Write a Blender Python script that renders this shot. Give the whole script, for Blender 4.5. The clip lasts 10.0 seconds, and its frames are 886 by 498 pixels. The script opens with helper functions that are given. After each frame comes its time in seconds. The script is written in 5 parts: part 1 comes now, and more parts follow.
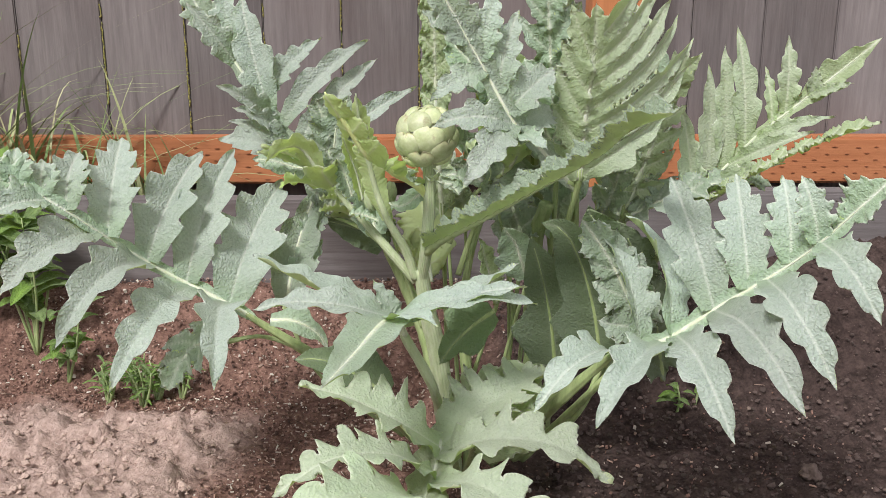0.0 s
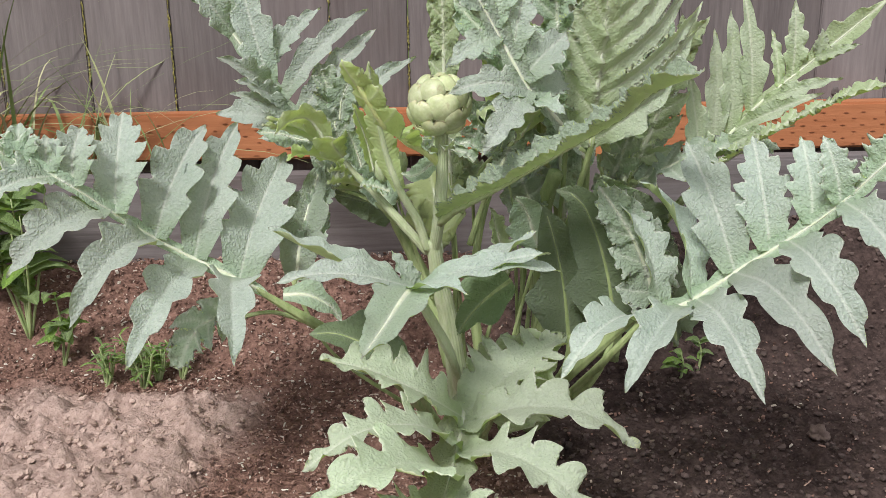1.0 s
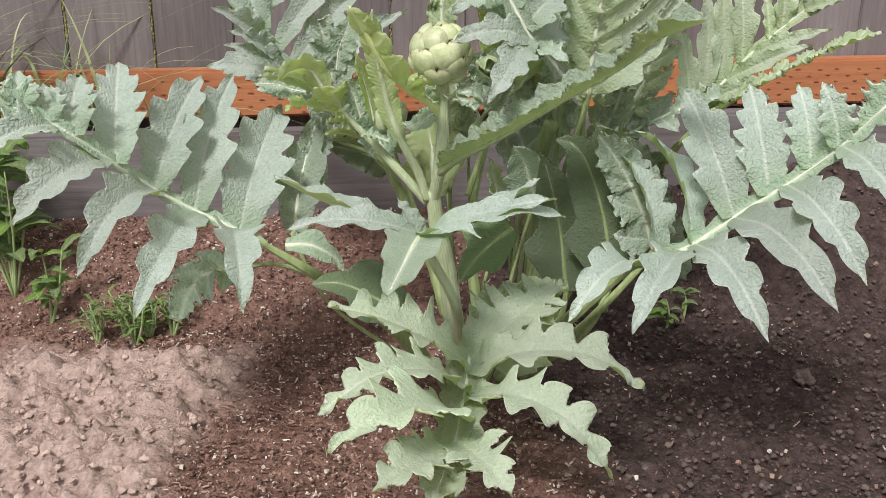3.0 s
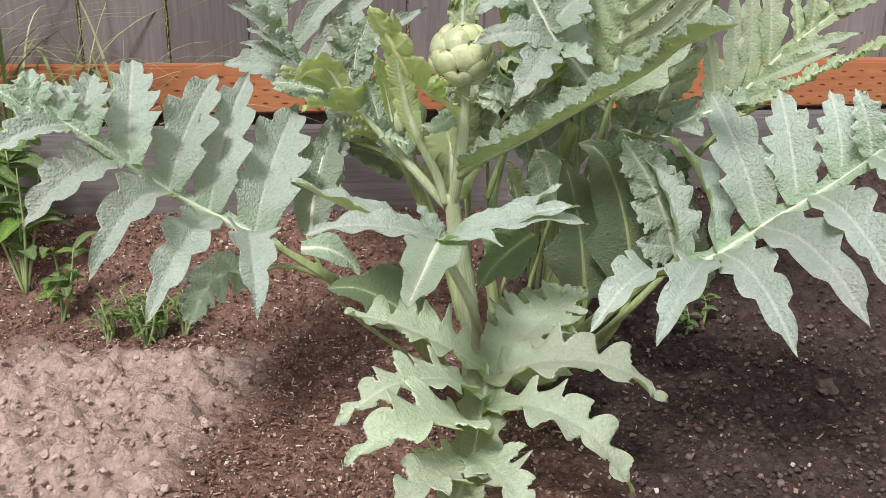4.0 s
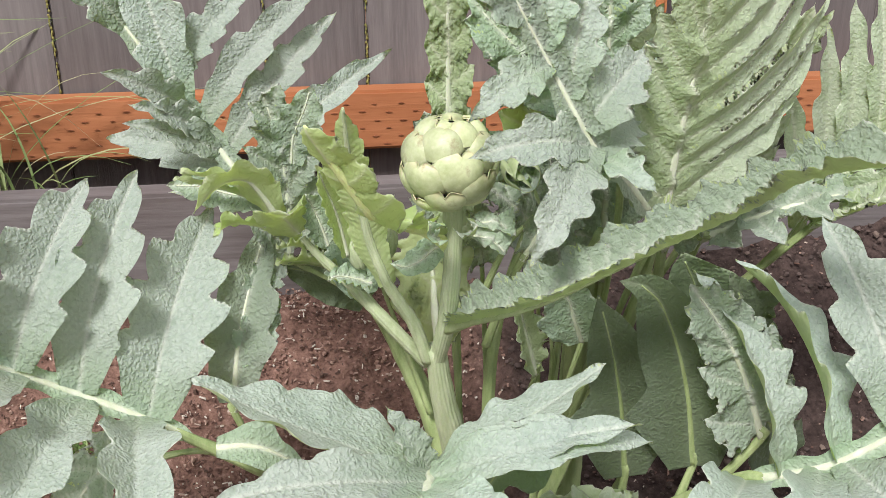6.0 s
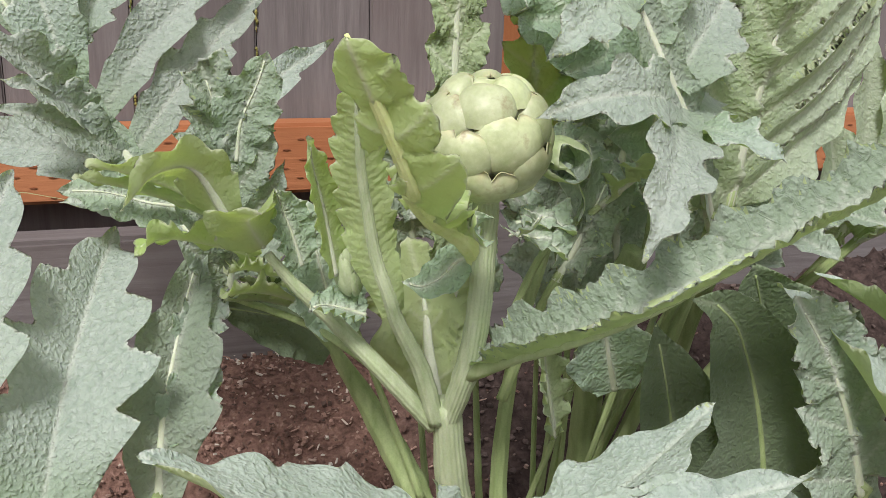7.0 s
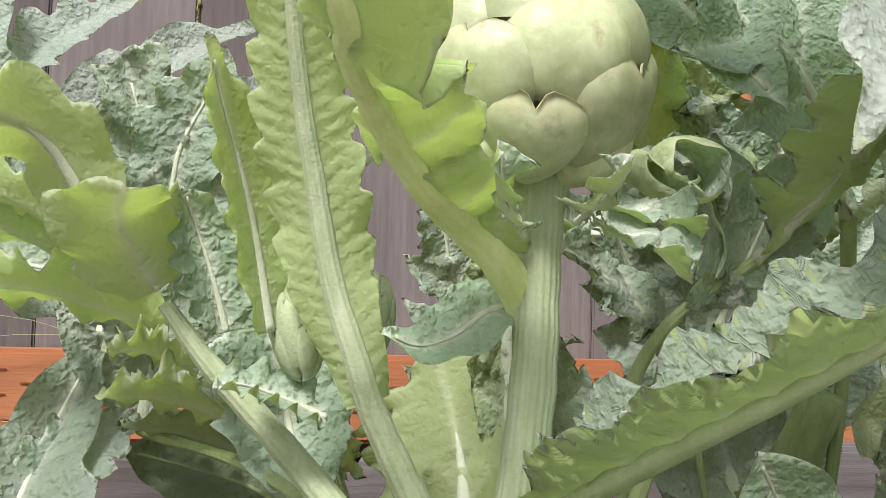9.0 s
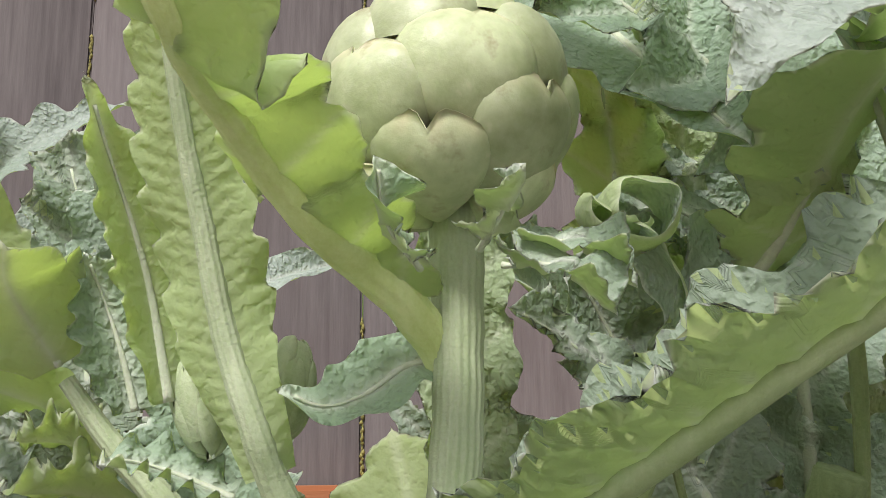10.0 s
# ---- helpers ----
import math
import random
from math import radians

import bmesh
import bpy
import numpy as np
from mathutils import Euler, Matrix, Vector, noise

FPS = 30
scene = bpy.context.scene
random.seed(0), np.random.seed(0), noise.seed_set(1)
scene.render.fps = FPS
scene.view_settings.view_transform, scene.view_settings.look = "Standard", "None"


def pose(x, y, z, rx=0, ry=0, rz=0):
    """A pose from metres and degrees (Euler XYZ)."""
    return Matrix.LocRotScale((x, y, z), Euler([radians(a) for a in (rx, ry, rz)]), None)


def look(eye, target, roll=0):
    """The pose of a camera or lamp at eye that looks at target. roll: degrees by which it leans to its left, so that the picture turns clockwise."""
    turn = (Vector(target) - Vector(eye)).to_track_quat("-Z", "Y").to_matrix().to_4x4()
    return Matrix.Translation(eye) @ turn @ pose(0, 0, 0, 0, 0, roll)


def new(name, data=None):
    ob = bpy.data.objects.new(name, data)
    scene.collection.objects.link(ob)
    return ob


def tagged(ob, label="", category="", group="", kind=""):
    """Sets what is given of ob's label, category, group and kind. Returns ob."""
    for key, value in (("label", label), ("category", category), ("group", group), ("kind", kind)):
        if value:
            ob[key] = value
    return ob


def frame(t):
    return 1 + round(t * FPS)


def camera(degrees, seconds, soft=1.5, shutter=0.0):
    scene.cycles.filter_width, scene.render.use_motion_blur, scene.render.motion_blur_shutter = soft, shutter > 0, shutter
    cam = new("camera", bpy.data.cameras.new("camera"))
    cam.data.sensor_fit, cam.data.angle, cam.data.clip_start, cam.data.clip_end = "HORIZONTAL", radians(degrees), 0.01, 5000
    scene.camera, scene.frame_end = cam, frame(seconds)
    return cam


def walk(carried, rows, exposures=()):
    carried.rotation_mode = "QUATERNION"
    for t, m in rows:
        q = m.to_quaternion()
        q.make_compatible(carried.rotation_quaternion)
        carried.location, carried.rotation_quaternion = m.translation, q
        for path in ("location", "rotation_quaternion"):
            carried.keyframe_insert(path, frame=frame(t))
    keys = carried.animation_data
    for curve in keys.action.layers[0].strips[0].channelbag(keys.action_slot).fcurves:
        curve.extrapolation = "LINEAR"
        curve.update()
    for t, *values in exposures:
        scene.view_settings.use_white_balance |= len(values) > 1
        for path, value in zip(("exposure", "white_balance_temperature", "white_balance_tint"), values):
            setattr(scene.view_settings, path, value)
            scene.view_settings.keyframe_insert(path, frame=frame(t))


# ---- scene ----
cam = camera(48.0, 10.0, soft=0.8)
PATH = [
    (0, (0.114, 0.023, 0.58), (0.122, 1.946, 0.028), -0.0),
    (0.5, (0.079, 0.023, 0.569), (0.112, 1.942, 0.005), -0.8),
    (1, (0.057, 0.032, 0.568), (0.147, 1.94, -0.024), -0.6),
    (1.5, (0.029, 0.03, 0.561), (0.22, 1.922, -0.057), -0.9),
    (2, (0.015, 0.023, 0.552), (0.23, 1.905, -0.089), -0.4),
    (2.5, (0.005, 0.02, 0.551), (0.21, 1.903, -0.092), -0.2),
    (3.8, (0.007, 0.032, 0.552), (0.159, 1.913, -0.113), -0.2),
    (4, (-0.001, 0.046, 0.556), (0.162, 1.925, -0.109), 0.3),
    (4.5, (0.018, 0.129, 0.577), (0.143, 2.003, -0.109), 0.1),
    (5, (0.051, 0.242, 0.584), (0.176, 2.11, -0.118), 2.9),
    (5.5, (0.058, 0.317, 0.591), (0.178, 2.149, -0.202), 2.1),
    (6, (0.02, 0.415, 0.614), (0.25, 2.24, -0.173), 0.0),
    (6.2, (-0.011, 0.455, 0.617), (0.249, 2.286, -0.145), -0.9),
    (7.3, (-0.065, 0.631, 0.443), (0.604, 2.439, -0.088), 2.8),
    (7.5, (-0.057, 0.654, 0.417), (0.569, 2.489, -0.073), 1.7),
    (8, (-0.016, 0.698, 0.386), (0.528, 2.607, 0.147), 1.5),
    (8.5, (0.008, 0.727, 0.359), (0.369, 2.69, 0.238), 1.8),
    (9, (0.035, 0.769, 0.347), (0.36, 2.738, 0.471), 1.6),
    (9.5, (0.066, 0.793, 0.327), (0.291, 2.747, 0.686), 1.2),
    (10, (0.081, 0.793, 0.325), (0.243, 2.742, 0.742), -0.6),
]
walk(cam, [(t, look(eye, target, roll)) for t, eye, target, roll in PATH], exposures=[(0, 0.26), (0.5, 0.18), (2.5, 0.2), (4, 0.22), (6, 0.35), (7.5, 0.06), (8, 0.34), (8.5, 0.16), (9, 0.5), (9.5, 0.37), (10, 0.3)])

# ---- light ----
SKY_EL, SKY_ROT = radians(58), radians(200)
world = bpy.data.worlds.new("sky")
scene.world = world
world.use_nodes = True
wn = world.node_tree.nodes
wl = world.node_tree.links
sky = wn.new("ShaderNodeTexSky")
sky.sky_type, sky.sun_disc = "NISHITA", False
sky.sun_elevation, sky.sun_rotation = SKY_EL, SKY_ROT
sky.air_density, sky.dust_density, sky.ozone_density = 1.0, 4.0, 1.0
haze = wn.new("ShaderNodeMix")
haze.data_type = "RGBA"
haze.inputs[0].default_value = 0.8
haze.inputs[7].default_value = (7.6, 7.5, 7.4, 1)
wl.new(sky.outputs[0], haze.inputs[6])
wl.new(haze.outputs[2], wn["Background"].inputs[0])
wn["Background"].inputs[1].default_value = 0.112

sun = new("sun", bpy.data.lights.new("sun", "SUN"))
sun.data.energy, sun.data.angle, sun.data.color = 3.6, radians(12), (1.0, 0.96, 0.9)
sun.matrix_world = look((-1.1, -1.0, 3.0), (0, 0.9, 0.3))


# ---- materials ----
def material(name):
    m = bpy.data.materials.new(name)
    m.use_nodes = True
    return m, m.node_tree.nodes, m.node_tree.links, m.node_tree.nodes["Principled BSDF"]


def noise_node(n, l, scale, detail=4.0, rough=0.55, vector=None):
    t = n.new("ShaderNodeTexNoise")
    t.inputs["Scale"].default_value, t.inputs["Detail"].default_value = scale, detail
    t.inputs["Roughness"].default_value = rough
    if vector:
        l.new(vector, t.inputs["Vector"])
    return t.outputs[0]


def ramp(n, l, fac, stops):
    r = n.new("ShaderNodeValToRGB")
    e = r.color_ramp.elements
    while len(e) < len(stops):
        e.new(0.5)
    for k, (p, c) in zip(e, stops):
        k.position, k.color = p, (*c, 1)
    l.new(fac, r.inputs[0])
    return r.outputs[0]


def mix(n, l, fac, a, b, kind="MIX"):
    m = n.new("ShaderNodeMix")
    m.data_type, m.blend_type = "RGBA", kind
    for k, v in ((0, fac), (6, a), (7, b)):
        if isinstance(v, (int, float)):
            m.inputs[k].default_value = v
        elif isinstance(v, tuple):
            m.inputs[k].default_value = (*v, 1)
        else:
            l.new(v, m.inputs[k])
    return m.outputs[2]


def mathn(n, l, op, a, b=0.0):
    m = n.new("ShaderNodeMath")
    m.operation = op
    for k, v in ((0, a), (1, b)):
        if isinstance(v, (int, float)):
            m.inputs[k].default_value = v
        else:
            l.new(v, m.inputs[k])
    return m.outputs[0]


def bump(n, l, height, strength, distance, p):
    b = n.new("ShaderNodeBump")
    b.inputs["Strength"].default_value, b.inputs["Distance"].default_value = strength, distance
    l.new(height, b.inputs["Height"])
    l.new(b.outputs[0], p.inputs["Normal"])
    return b


def coords(n):
    return n.new("ShaderNodeTexCoord").outputs["Object"]


def leaf_material(name, dark, light, green, vein, glow, through_share, relief=0.0023, sunk=1.0):
    """Felted blade: thin pale veins and rim, finely blistered, greener towards the midrib, lets some light through."""
    m, n, l, p = material(name)
    xyz = coords(n)
    big = noise_node(n, l, 22, 3, vector=xyz)
    fine = noise_node(n, l, 900, 4, 0.7, vector=xyz)

    def attribute(key):
        t = n.new("ShaderNodeAttribute")
        t.attribute_name = key
        return t.outputs["Fac"]

    pale, along, inner = attribute("vein"), attribute("quilt"), attribute("inner")
    wob = mathn(n, l, "MULTIPLY", mathn(n, l, "SUBTRACT", noise_node(n, l, 120, 2, vector=xyz), 0.5), 0.8)
    q = mathn(n, l, "ADD", along, wob)
    rib = mathn(n, l, "MULTIPLY", mathn(n, l, "ABSOLUTE", mathn(n, l, "SUBTRACT", mathn(n, l, "FRACT", q), 0.5)), 2.0)
    groove = mathn(n, l, "MINIMUM", mathn(n, l, "MULTIPLY", mathn(n, l, "SUBTRACT", 1.0, rib), 2.2), 1.0)
    net = n.new("ShaderNodeTexVoronoi")
    net.feature, net.inputs["Scale"].default_value = "SMOOTH_F1", 400.0
    drift = n.new("ShaderNodeVectorMath")
    drift.operation = "ADD"
    l.new(xyz, drift.inputs[0])
    swirl = n.new("ShaderNodeTexNoise")
    swirl.inputs["Scale"].default_value = 230.0
    l.new(xyz, swirl.inputs["Vector"])
    less = n.new("ShaderNodeVectorMath")
    less.operation = "SCALE"
    less.inputs["Scale"].default_value = 0.0055
    l.new(swirl.outputs["Color"], less.inputs[0])
    l.new(less.outputs[0], drift.inputs[1])
    l.new(drift.outputs[0], net.inputs["Vector"])
    cells = mathn(n, l, "SUBTRACT", 1.0, mathn(n, l, "MINIMUM", mathn(n, l, "MULTIPLY", net.outputs["Distance"], 1.25), 1.0))
    dome = mathn(n, l, "ADD", mathn(n, l, "MULTIPLY", groove, 0.15), mathn(n, l, "MULTIPLY", cells, 0.85))
    # cells paint blister shading into the tone: paler domes, darker grooves
    tone = mathn(n, l, "ADD", mathn(n, l, "ADD", mathn(n, l, "MULTIPLY", big, 0.45), mathn(n, l, "MULTIPLY", fine, 0.25)), mathn(n, l, "MULTIPLY", cells, 0.30))
    col = ramp(n, l, tone, [(0.28, dark), (0.72, light)])
    col = mix(n, l, mathn(n, l, "MULTIPLY", inner, 0.85), col, green)
    col = mix(n, l, pale, col, vein)
    o = n.new("ShaderNodeObjectInfo")
    hue = n.new("ShaderNodeHueSaturation")
    l.new(mathn(n, l, "ADD", mathn(n, l, "MULTIPLY", o.outputs["Random"], 0.36), 0.84), hue.inputs["Value"])
    l.new(mathn(n, l, "ADD", mathn(n, l, "MULTIPLY", o.outputs["Random"], 0.4), 0.8), hue.inputs["Saturation"])
    l.new(col, hue.inputs["Color"])
    l.new(hue.outputs[0], p.inputs["Base Color"])
    p.inputs["Roughness"].default_value = 0.7
    p.inputs["Specular IOR Level"].default_value = 0.25
    p.inputs["Sheen Weight"].default_value = 0.15
    p.inputs["Sheen Roughness"].default_value = 0.5
    h = mathn(n, l, "ADD", mathn(n, l, "MULTIPLY", dome, sunk), mathn(n, l, "MULTIPLY", fine, 0.16))
    b = bump(n, l, h, 1.0, relief, p)
    tr = n.new("ShaderNodeBsdfTranslucent")
    l.new(mix(n, l, pale, glow, vein), tr.inputs[0])
    l.new(b.outputs[0], tr.inputs["Normal"])
    s = n.new("ShaderNodeMixShader")
    s.inputs[0].default_value = through_share
    l.new(p.outputs[0], s.inputs[1])
    l.new(tr.outputs[0], s.inputs[2])
    l.new(s.outputs[0], n["Material Output"].inputs[0])
    return m


LEAF_TOP = leaf_material("leaf_top", (0.28, 0.35, 0.325), (0.56, 0.62, 0.61), (0.29, 0.38, 0.285), (0.72, 0.76, 0.70), (0.58, 0.72, 0.43), 0.36, 0.0017)
LEAF_UNDER = leaf_material("leaf_underside", (0.45, 0.52, 0.36), (0.65, 0.70, 0.55), (0.46, 0.56, 0.30), (0.76, 0.80, 0.64), (0.74, 0.85, 0.38), 0.58, 0.0007, -0.8)
FRESH_TOP = leaf_material("fresh_leaf_top", (0.34, 0.41, 0.33), (0.54, 0.60, 0.51), (0.36, 0.44, 0.28), (0.74, 0.78, 0.67), (0.64, 0.78, 0.36), 0.40, 0.0012)
YOUNG_TOP = leaf_material("young_leaf_top", (0.36, 0.45, 0.29), (0.62, 0.69, 0.53), (0.44, 0.54, 0.28), (0.76, 0.80, 0.64), (0.74, 0.86, 0.38), 0.66, 0.0008)
# deep green of old low leaves, darkened further to stand for shade
DARK_TOP = leaf_material("old_shaded_leaf_top", (0.10, 0.145, 0.095), (0.21, 0.265, 0.195), (0.13, 0.18, 0.10), (0.27, 0.33, 0.22), (0.30, 0.42, 0.14), 0.30, 0.0011)
WEED = leaf_material("weed_leaf", (0.10, 0.17, 0.05), (0.19, 0.28, 0.10), (0.13, 0.21, 0.06), (0.25, 0.38, 0.12), (0.25, 0.42, 0.05), 0.35)


def stem_material(name, dark, light):
    m, n, l, p = material(name)
    xyz = coords(n)
    mp = n.new("ShaderNodeMapping")
    mp.inputs["Scale"].default_value = (1, 1, 0.18)
    l.new(xyz, mp.inputs[0])
    t = noise_node(n, l, 160, 4, 0.6, vector=mp.outputs[0])
    f = noise_node(n, l, 900, 3, 0.6, vector=xyz)
    l.new(ramp(n, l, mathn(n, l, "ADD", mathn(n, l, "MULTIPLY", t, 0.75), mathn(n, l, "MULTIPLY", f, 0.25)),
               [(0.3, dark), (0.7, light)]), p.inputs["Base Color"])
    p.inputs["Roughness"].default_value = 0.65
    p.inputs["Subsurface Weight"].default_value = 0.12
    p.inputs["Subsurface Radius"].default_value = (0.006, 0.009, 0.003)
    bump(n, l, f, 0.35, 0.001, p)
    return m


STEM = stem_material("stem", (0.29, 0.36, 0.20), (0.49, 0.55, 0.38))
RIB = stem_material("midrib", (0.44, 0.49, 0.36), (0.64, 0.68, 0.57))
# yellow-green, base colour raised to stand for light shining through the rib
GREEN_RIB = stem_material("backlit_young_midrib", (0.56, 0.66, 0.24), (0.72, 0.80, 0.42))
ARM_RIB = stem_material("arm_midrib", (0.32, 0.40, 0.19), (0.47, 0.54, 0.32))
STALK = stem_material("stalk", (0.19, 0.26, 0.10), (0.36, 0.43, 0.22))


def bract_material():
    m, n, l, p = material("bract")
    xyz = coords(n)
    f = noise_node(n, l, 350, 4, 0.6, vector=xyz)
    g = noise_node(n, l, 60, 3, 0.6, vector=xyz)
    col = ramp(n, l, mathn(n, l, "ADD", mathn(n, l, "MULTIPLY", g, 0.7), mathn(n, l, "MULTIPLY", f, 0.3)),
               [(0.3, (0.32, 0.365, 0.195)), (0.68, (0.58, 0.63, 0.42))])
    a = n.new("ShaderNodeAttribute")
    a.attribute_name = "vein"
    col = mix(n, l, a.outputs["Fac"], col, (0.58, 0.52, 0.34))
    blotch = ramp(n, l, noise_node(n, l, 55, 5, 0.7, vector=xyz), [(0.56, (0, 0, 0)), (0.72, (1, 1, 1))])
    col = mix(n, l, mathn(n, l, "MULTIPLY", blotch, 0.75), col, (0.22, 0.15, 0.08))
    spots = ramp(n, l, noise_node(n, l, 240, 2, 0.5, vector=xyz), [(0.66, (0, 0, 0)), (0.74, (1, 1, 1))])
    col = mix(n, l, mathn(n, l, "MULTIPLY", spots, 0.35), col, (0.6, 0.58, 0.42))
    o = n.new("ShaderNodeObjectInfo")
    own = n.new("ShaderNodeHueSaturation")
    l.new(mathn(n, l, "ADD", mathn(n, l, "MULTIPLY", o.outputs["Random"], 0.4), 0.8), own.inputs["Value"])
    l.new(col, own.inputs["Color"])
    l.new(own.outputs[0], p.inputs["Base Color"])
    p.inputs["Roughness"].default_value = 0.45
    p.inputs["Subsurface Weight"].default_value = 0.15
    p.inputs["Subsurface Radius"].default_value = (0.006, 0.009, 0.003)
    bump(n, l, f, 0.25, 0.0008, p)
    return m


BRACT = bract_material()


def wood_material(name, dark, light, knot, rough, scale=1.0, axis="z"):
    """Weathered boards, grain along one axis, each board of its own tone."""
    m, n, l, p = material(name)
    o = n.new("ShaderNodeObjectInfo")
    shift = n.new("ShaderNodeVectorMath")
    shift.operation = "ADD"
    l.new(coords(n), shift.inputs[0])
    off = n.new("ShaderNodeCombineXYZ")
    l.new(mathn(n, l, "MULTIPLY", o.outputs["Random"], 37.0), off.inputs[0])
    l.new(mathn(n, l, "MULTIPLY", o.outputs["Random"], 91.0), off.inputs[2])
    l.new(off.outputs[0], shift.inputs[1])
    mp = n.new("ShaderNodeMapping")
    mp.inputs["Scale"].default_value = (1, 1, 0.06) if axis == "z" else (0.06, 1, 1)
    l.new(shift.outputs[0], mp.inputs[0])
    wob = noise_node(n, l, 14 * scale, 3, 0.5, vector=mp.outputs[0])
    grain = noise_node(n, l, 150 * scale, 6, 0.7, vector=mp.outputs[0])
    stain = noise_node(n, l, 4.5, 4, 0.6, vector=shift.outputs[0])
    t = mathn(n, l, "ADD", mathn(n, l, "MULTIPLY", wob, 0.4), mathn(n, l, "MULTIPLY", grain, 0.6))
    col = ramp(n, l, t, [(0.3, dark), (0.7, light)])
    col = mix(n, l, ramp(n, l, stain, [(0.45, (0, 0, 0)), (0.75, (0.5, 0.5, 0.5))]), col, knot)
    hue = n.new("ShaderNodeHueSaturation")
    l.new(mathn(n, l, "ADD", mathn(n, l, "MULTIPLY", o.outputs["Random"], 0.4), 0.8), hue.inputs["Value"])
    l.new(col, hue.inputs["Color"])
    l.new(hue.outputs[0], p.inputs["Base Color"])
    p.inputs["Roughness"].default_value = rough
    p.inputs["Specular IOR Level"].default_value = 0.25
    bump(n, l, grain, 0.5, 0.002, p)
    return m


PICKET = wood_material("weathered_picket", (0.095, 0.082, 0.086), (0.215, 0.192, 0.197), (0.125, 0.095, 0.095), 0.85)
RAIL = wood_material("stained_rail", (0.34, 0.125, 0.055), (0.50, 0.21, 0.105), (0.30, 0.10, 0.04), 0.7, 0.8, "x")
POST = wood_material("stained_post", (0.34, 0.125, 0.05), (0.48, 0.20, 0.09), (0.30, 0.11, 0.04), 0.7, 0.8)
BOARD = wood_material("bed_board", (0.07, 0.058, 0.06), (0.20, 0.185, 0.195), (0.07, 0.045, 0.042), 0.85, 0.8, "x")
INCISION, _n, _l, _p = material("incision")
_p.inputs["Base Color"].default_value, _p.inputs["Roughness"].default_value = (0.22, 0.075, 0.035, 1), 0.9
KNOT, _n, _l, _p = material("knot")
_l.new(ramp(_n, _l, noise_node(_n, _l, 60, 3, vector=coords(_n)), [(0.3, (0.05, 0.04, 0.04)), (0.7, (0.16, 0.14, 0.14))]), _p.inputs["Base Color"])
_p.inputs["Roughness"].default_value = 0.85


def soil_material():
    m, n, l, p = material("soil")
    xyz = coords(n)
    a = n.new("ShaderNodeAttribute")
    a.attribute_name = "dry"
    d = n.new("ShaderNodeAttribute")
    d.attribute_name = "rich"
    fine = noise_node(n, l, 260, 6, 0.75, vector=xyz)
    mid = noise_node(n, l, 45, 4, 0.65, vector=xyz)
    big = noise_node(n, l, 7, 3, 0.6, vector=xyz)
    crumbs = []
    for size in (75.0, 190.0):
        v = n.new("ShaderNodeTexVoronoi")
        v.inputs["Scale"].default_value = size
        v.inputs["Randomness"].default_value = 1.0
        warp = n.new("ShaderNodeVectorMath")
        warp.operation = "ADD"
        small = n.new("ShaderNodeVectorMath")
        small.operation = "SCALE"
        small.inputs["Scale"].default_value = 0.16 / size
        w = n.new("ShaderNodeTexNoise")
        w.inputs["Scale"].default_value, w.inputs["Detail"].default_value = size * 1.5, 4.0
        l.new(xyz, w.inputs["Vector"])
        l.new(w.outputs["Color"], small.inputs[0])
        l.new(xyz, warp.inputs[0])
        l.new(small.outputs[0], warp.inputs[1])
        l.new(warp.outputs[0], v.inputs["Vector"])
        crumbs.append(mathn(n, l, "SUBTRACT", 1.0, v.outputs["Distance"]))
    crust = mathn(n, l, "ADD", mathn(n, l, "MULTIPLY", crumbs[0], 0.6), mathn(n, l, "MULTIPLY", crumbs[1], 0.4))
    # crumb height also tints the soil: crevice shade painted as darker colour
    t = mathn(n, l, "ADD", mathn(n, l, "ADD", mathn(n, l, "MULTIPLY", fine, 0.45), mathn(n, l, "MULTIPLY", mid, 0.35)), mathn(n, l, "MULTIPLY", mathn(n, l, "SUBTRACT", crust, 0.25), 0.35))
    mulch = ramp(n, l, t, [(0.3, (0.095, 0.053, 0.044)), (0.55, (0.27, 0.158, 0.13)), (0.72, (0.48, 0.325, 0.28))])
    dry = ramp(n, l, t, [(0.3, (0.30, 0.21, 0.185)), (0.7, (0.68, 0.52, 0.475))])
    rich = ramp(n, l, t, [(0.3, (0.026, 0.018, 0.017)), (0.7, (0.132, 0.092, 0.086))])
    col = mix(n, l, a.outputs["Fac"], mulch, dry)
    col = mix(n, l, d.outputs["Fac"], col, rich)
    col = mix(n, l, 0.5, col, ramp(n, l, big, [(0.3, (0.75, 0.75, 0.75)), (0.7, (1, 1, 1))]), "MULTIPLY")
    l.new(col, p.inputs["Base Color"])
    p.inputs["Roughness"].default_value = 0.95
    p.inputs["Specular IOR Level"].default_value = 0.15
    h = mathn(n, l, "ADD", mathn(n, l, "ADD", mathn(n, l, "MULTIPLY", fine, 0.5), mathn(n, l, "MULTIPLY", mid, 0.6)), mathn(n, l, "MULTIPLY", crust, 0.55))
    bump(n, l, h, 1.0, 0.008, p)
    return m


SOIL = soil_material()


def bits_material(name, stops, rough=0.9):
    m, n, l, p = material(name)
    g = n.new("ShaderNodeNewGeometry")
    col = ramp(n, l, g.outputs["Random Per Island"], stops)
    f = noise_node(n, l, 500, 4, 0.7, vector=coords(n))
    col = mix(n, l, 0.6, col, ramp(n, l, f, [(0.3, (0.55, 0.55, 0.55)), (0.7, (1, 1, 1))]), "MULTIPLY")
    l.new(col, p.inputs["Base Color"])
    p.inputs["Roughness"].default_value = rough
    bump(n, l, f, 0.6, 0.002, p)
    return m


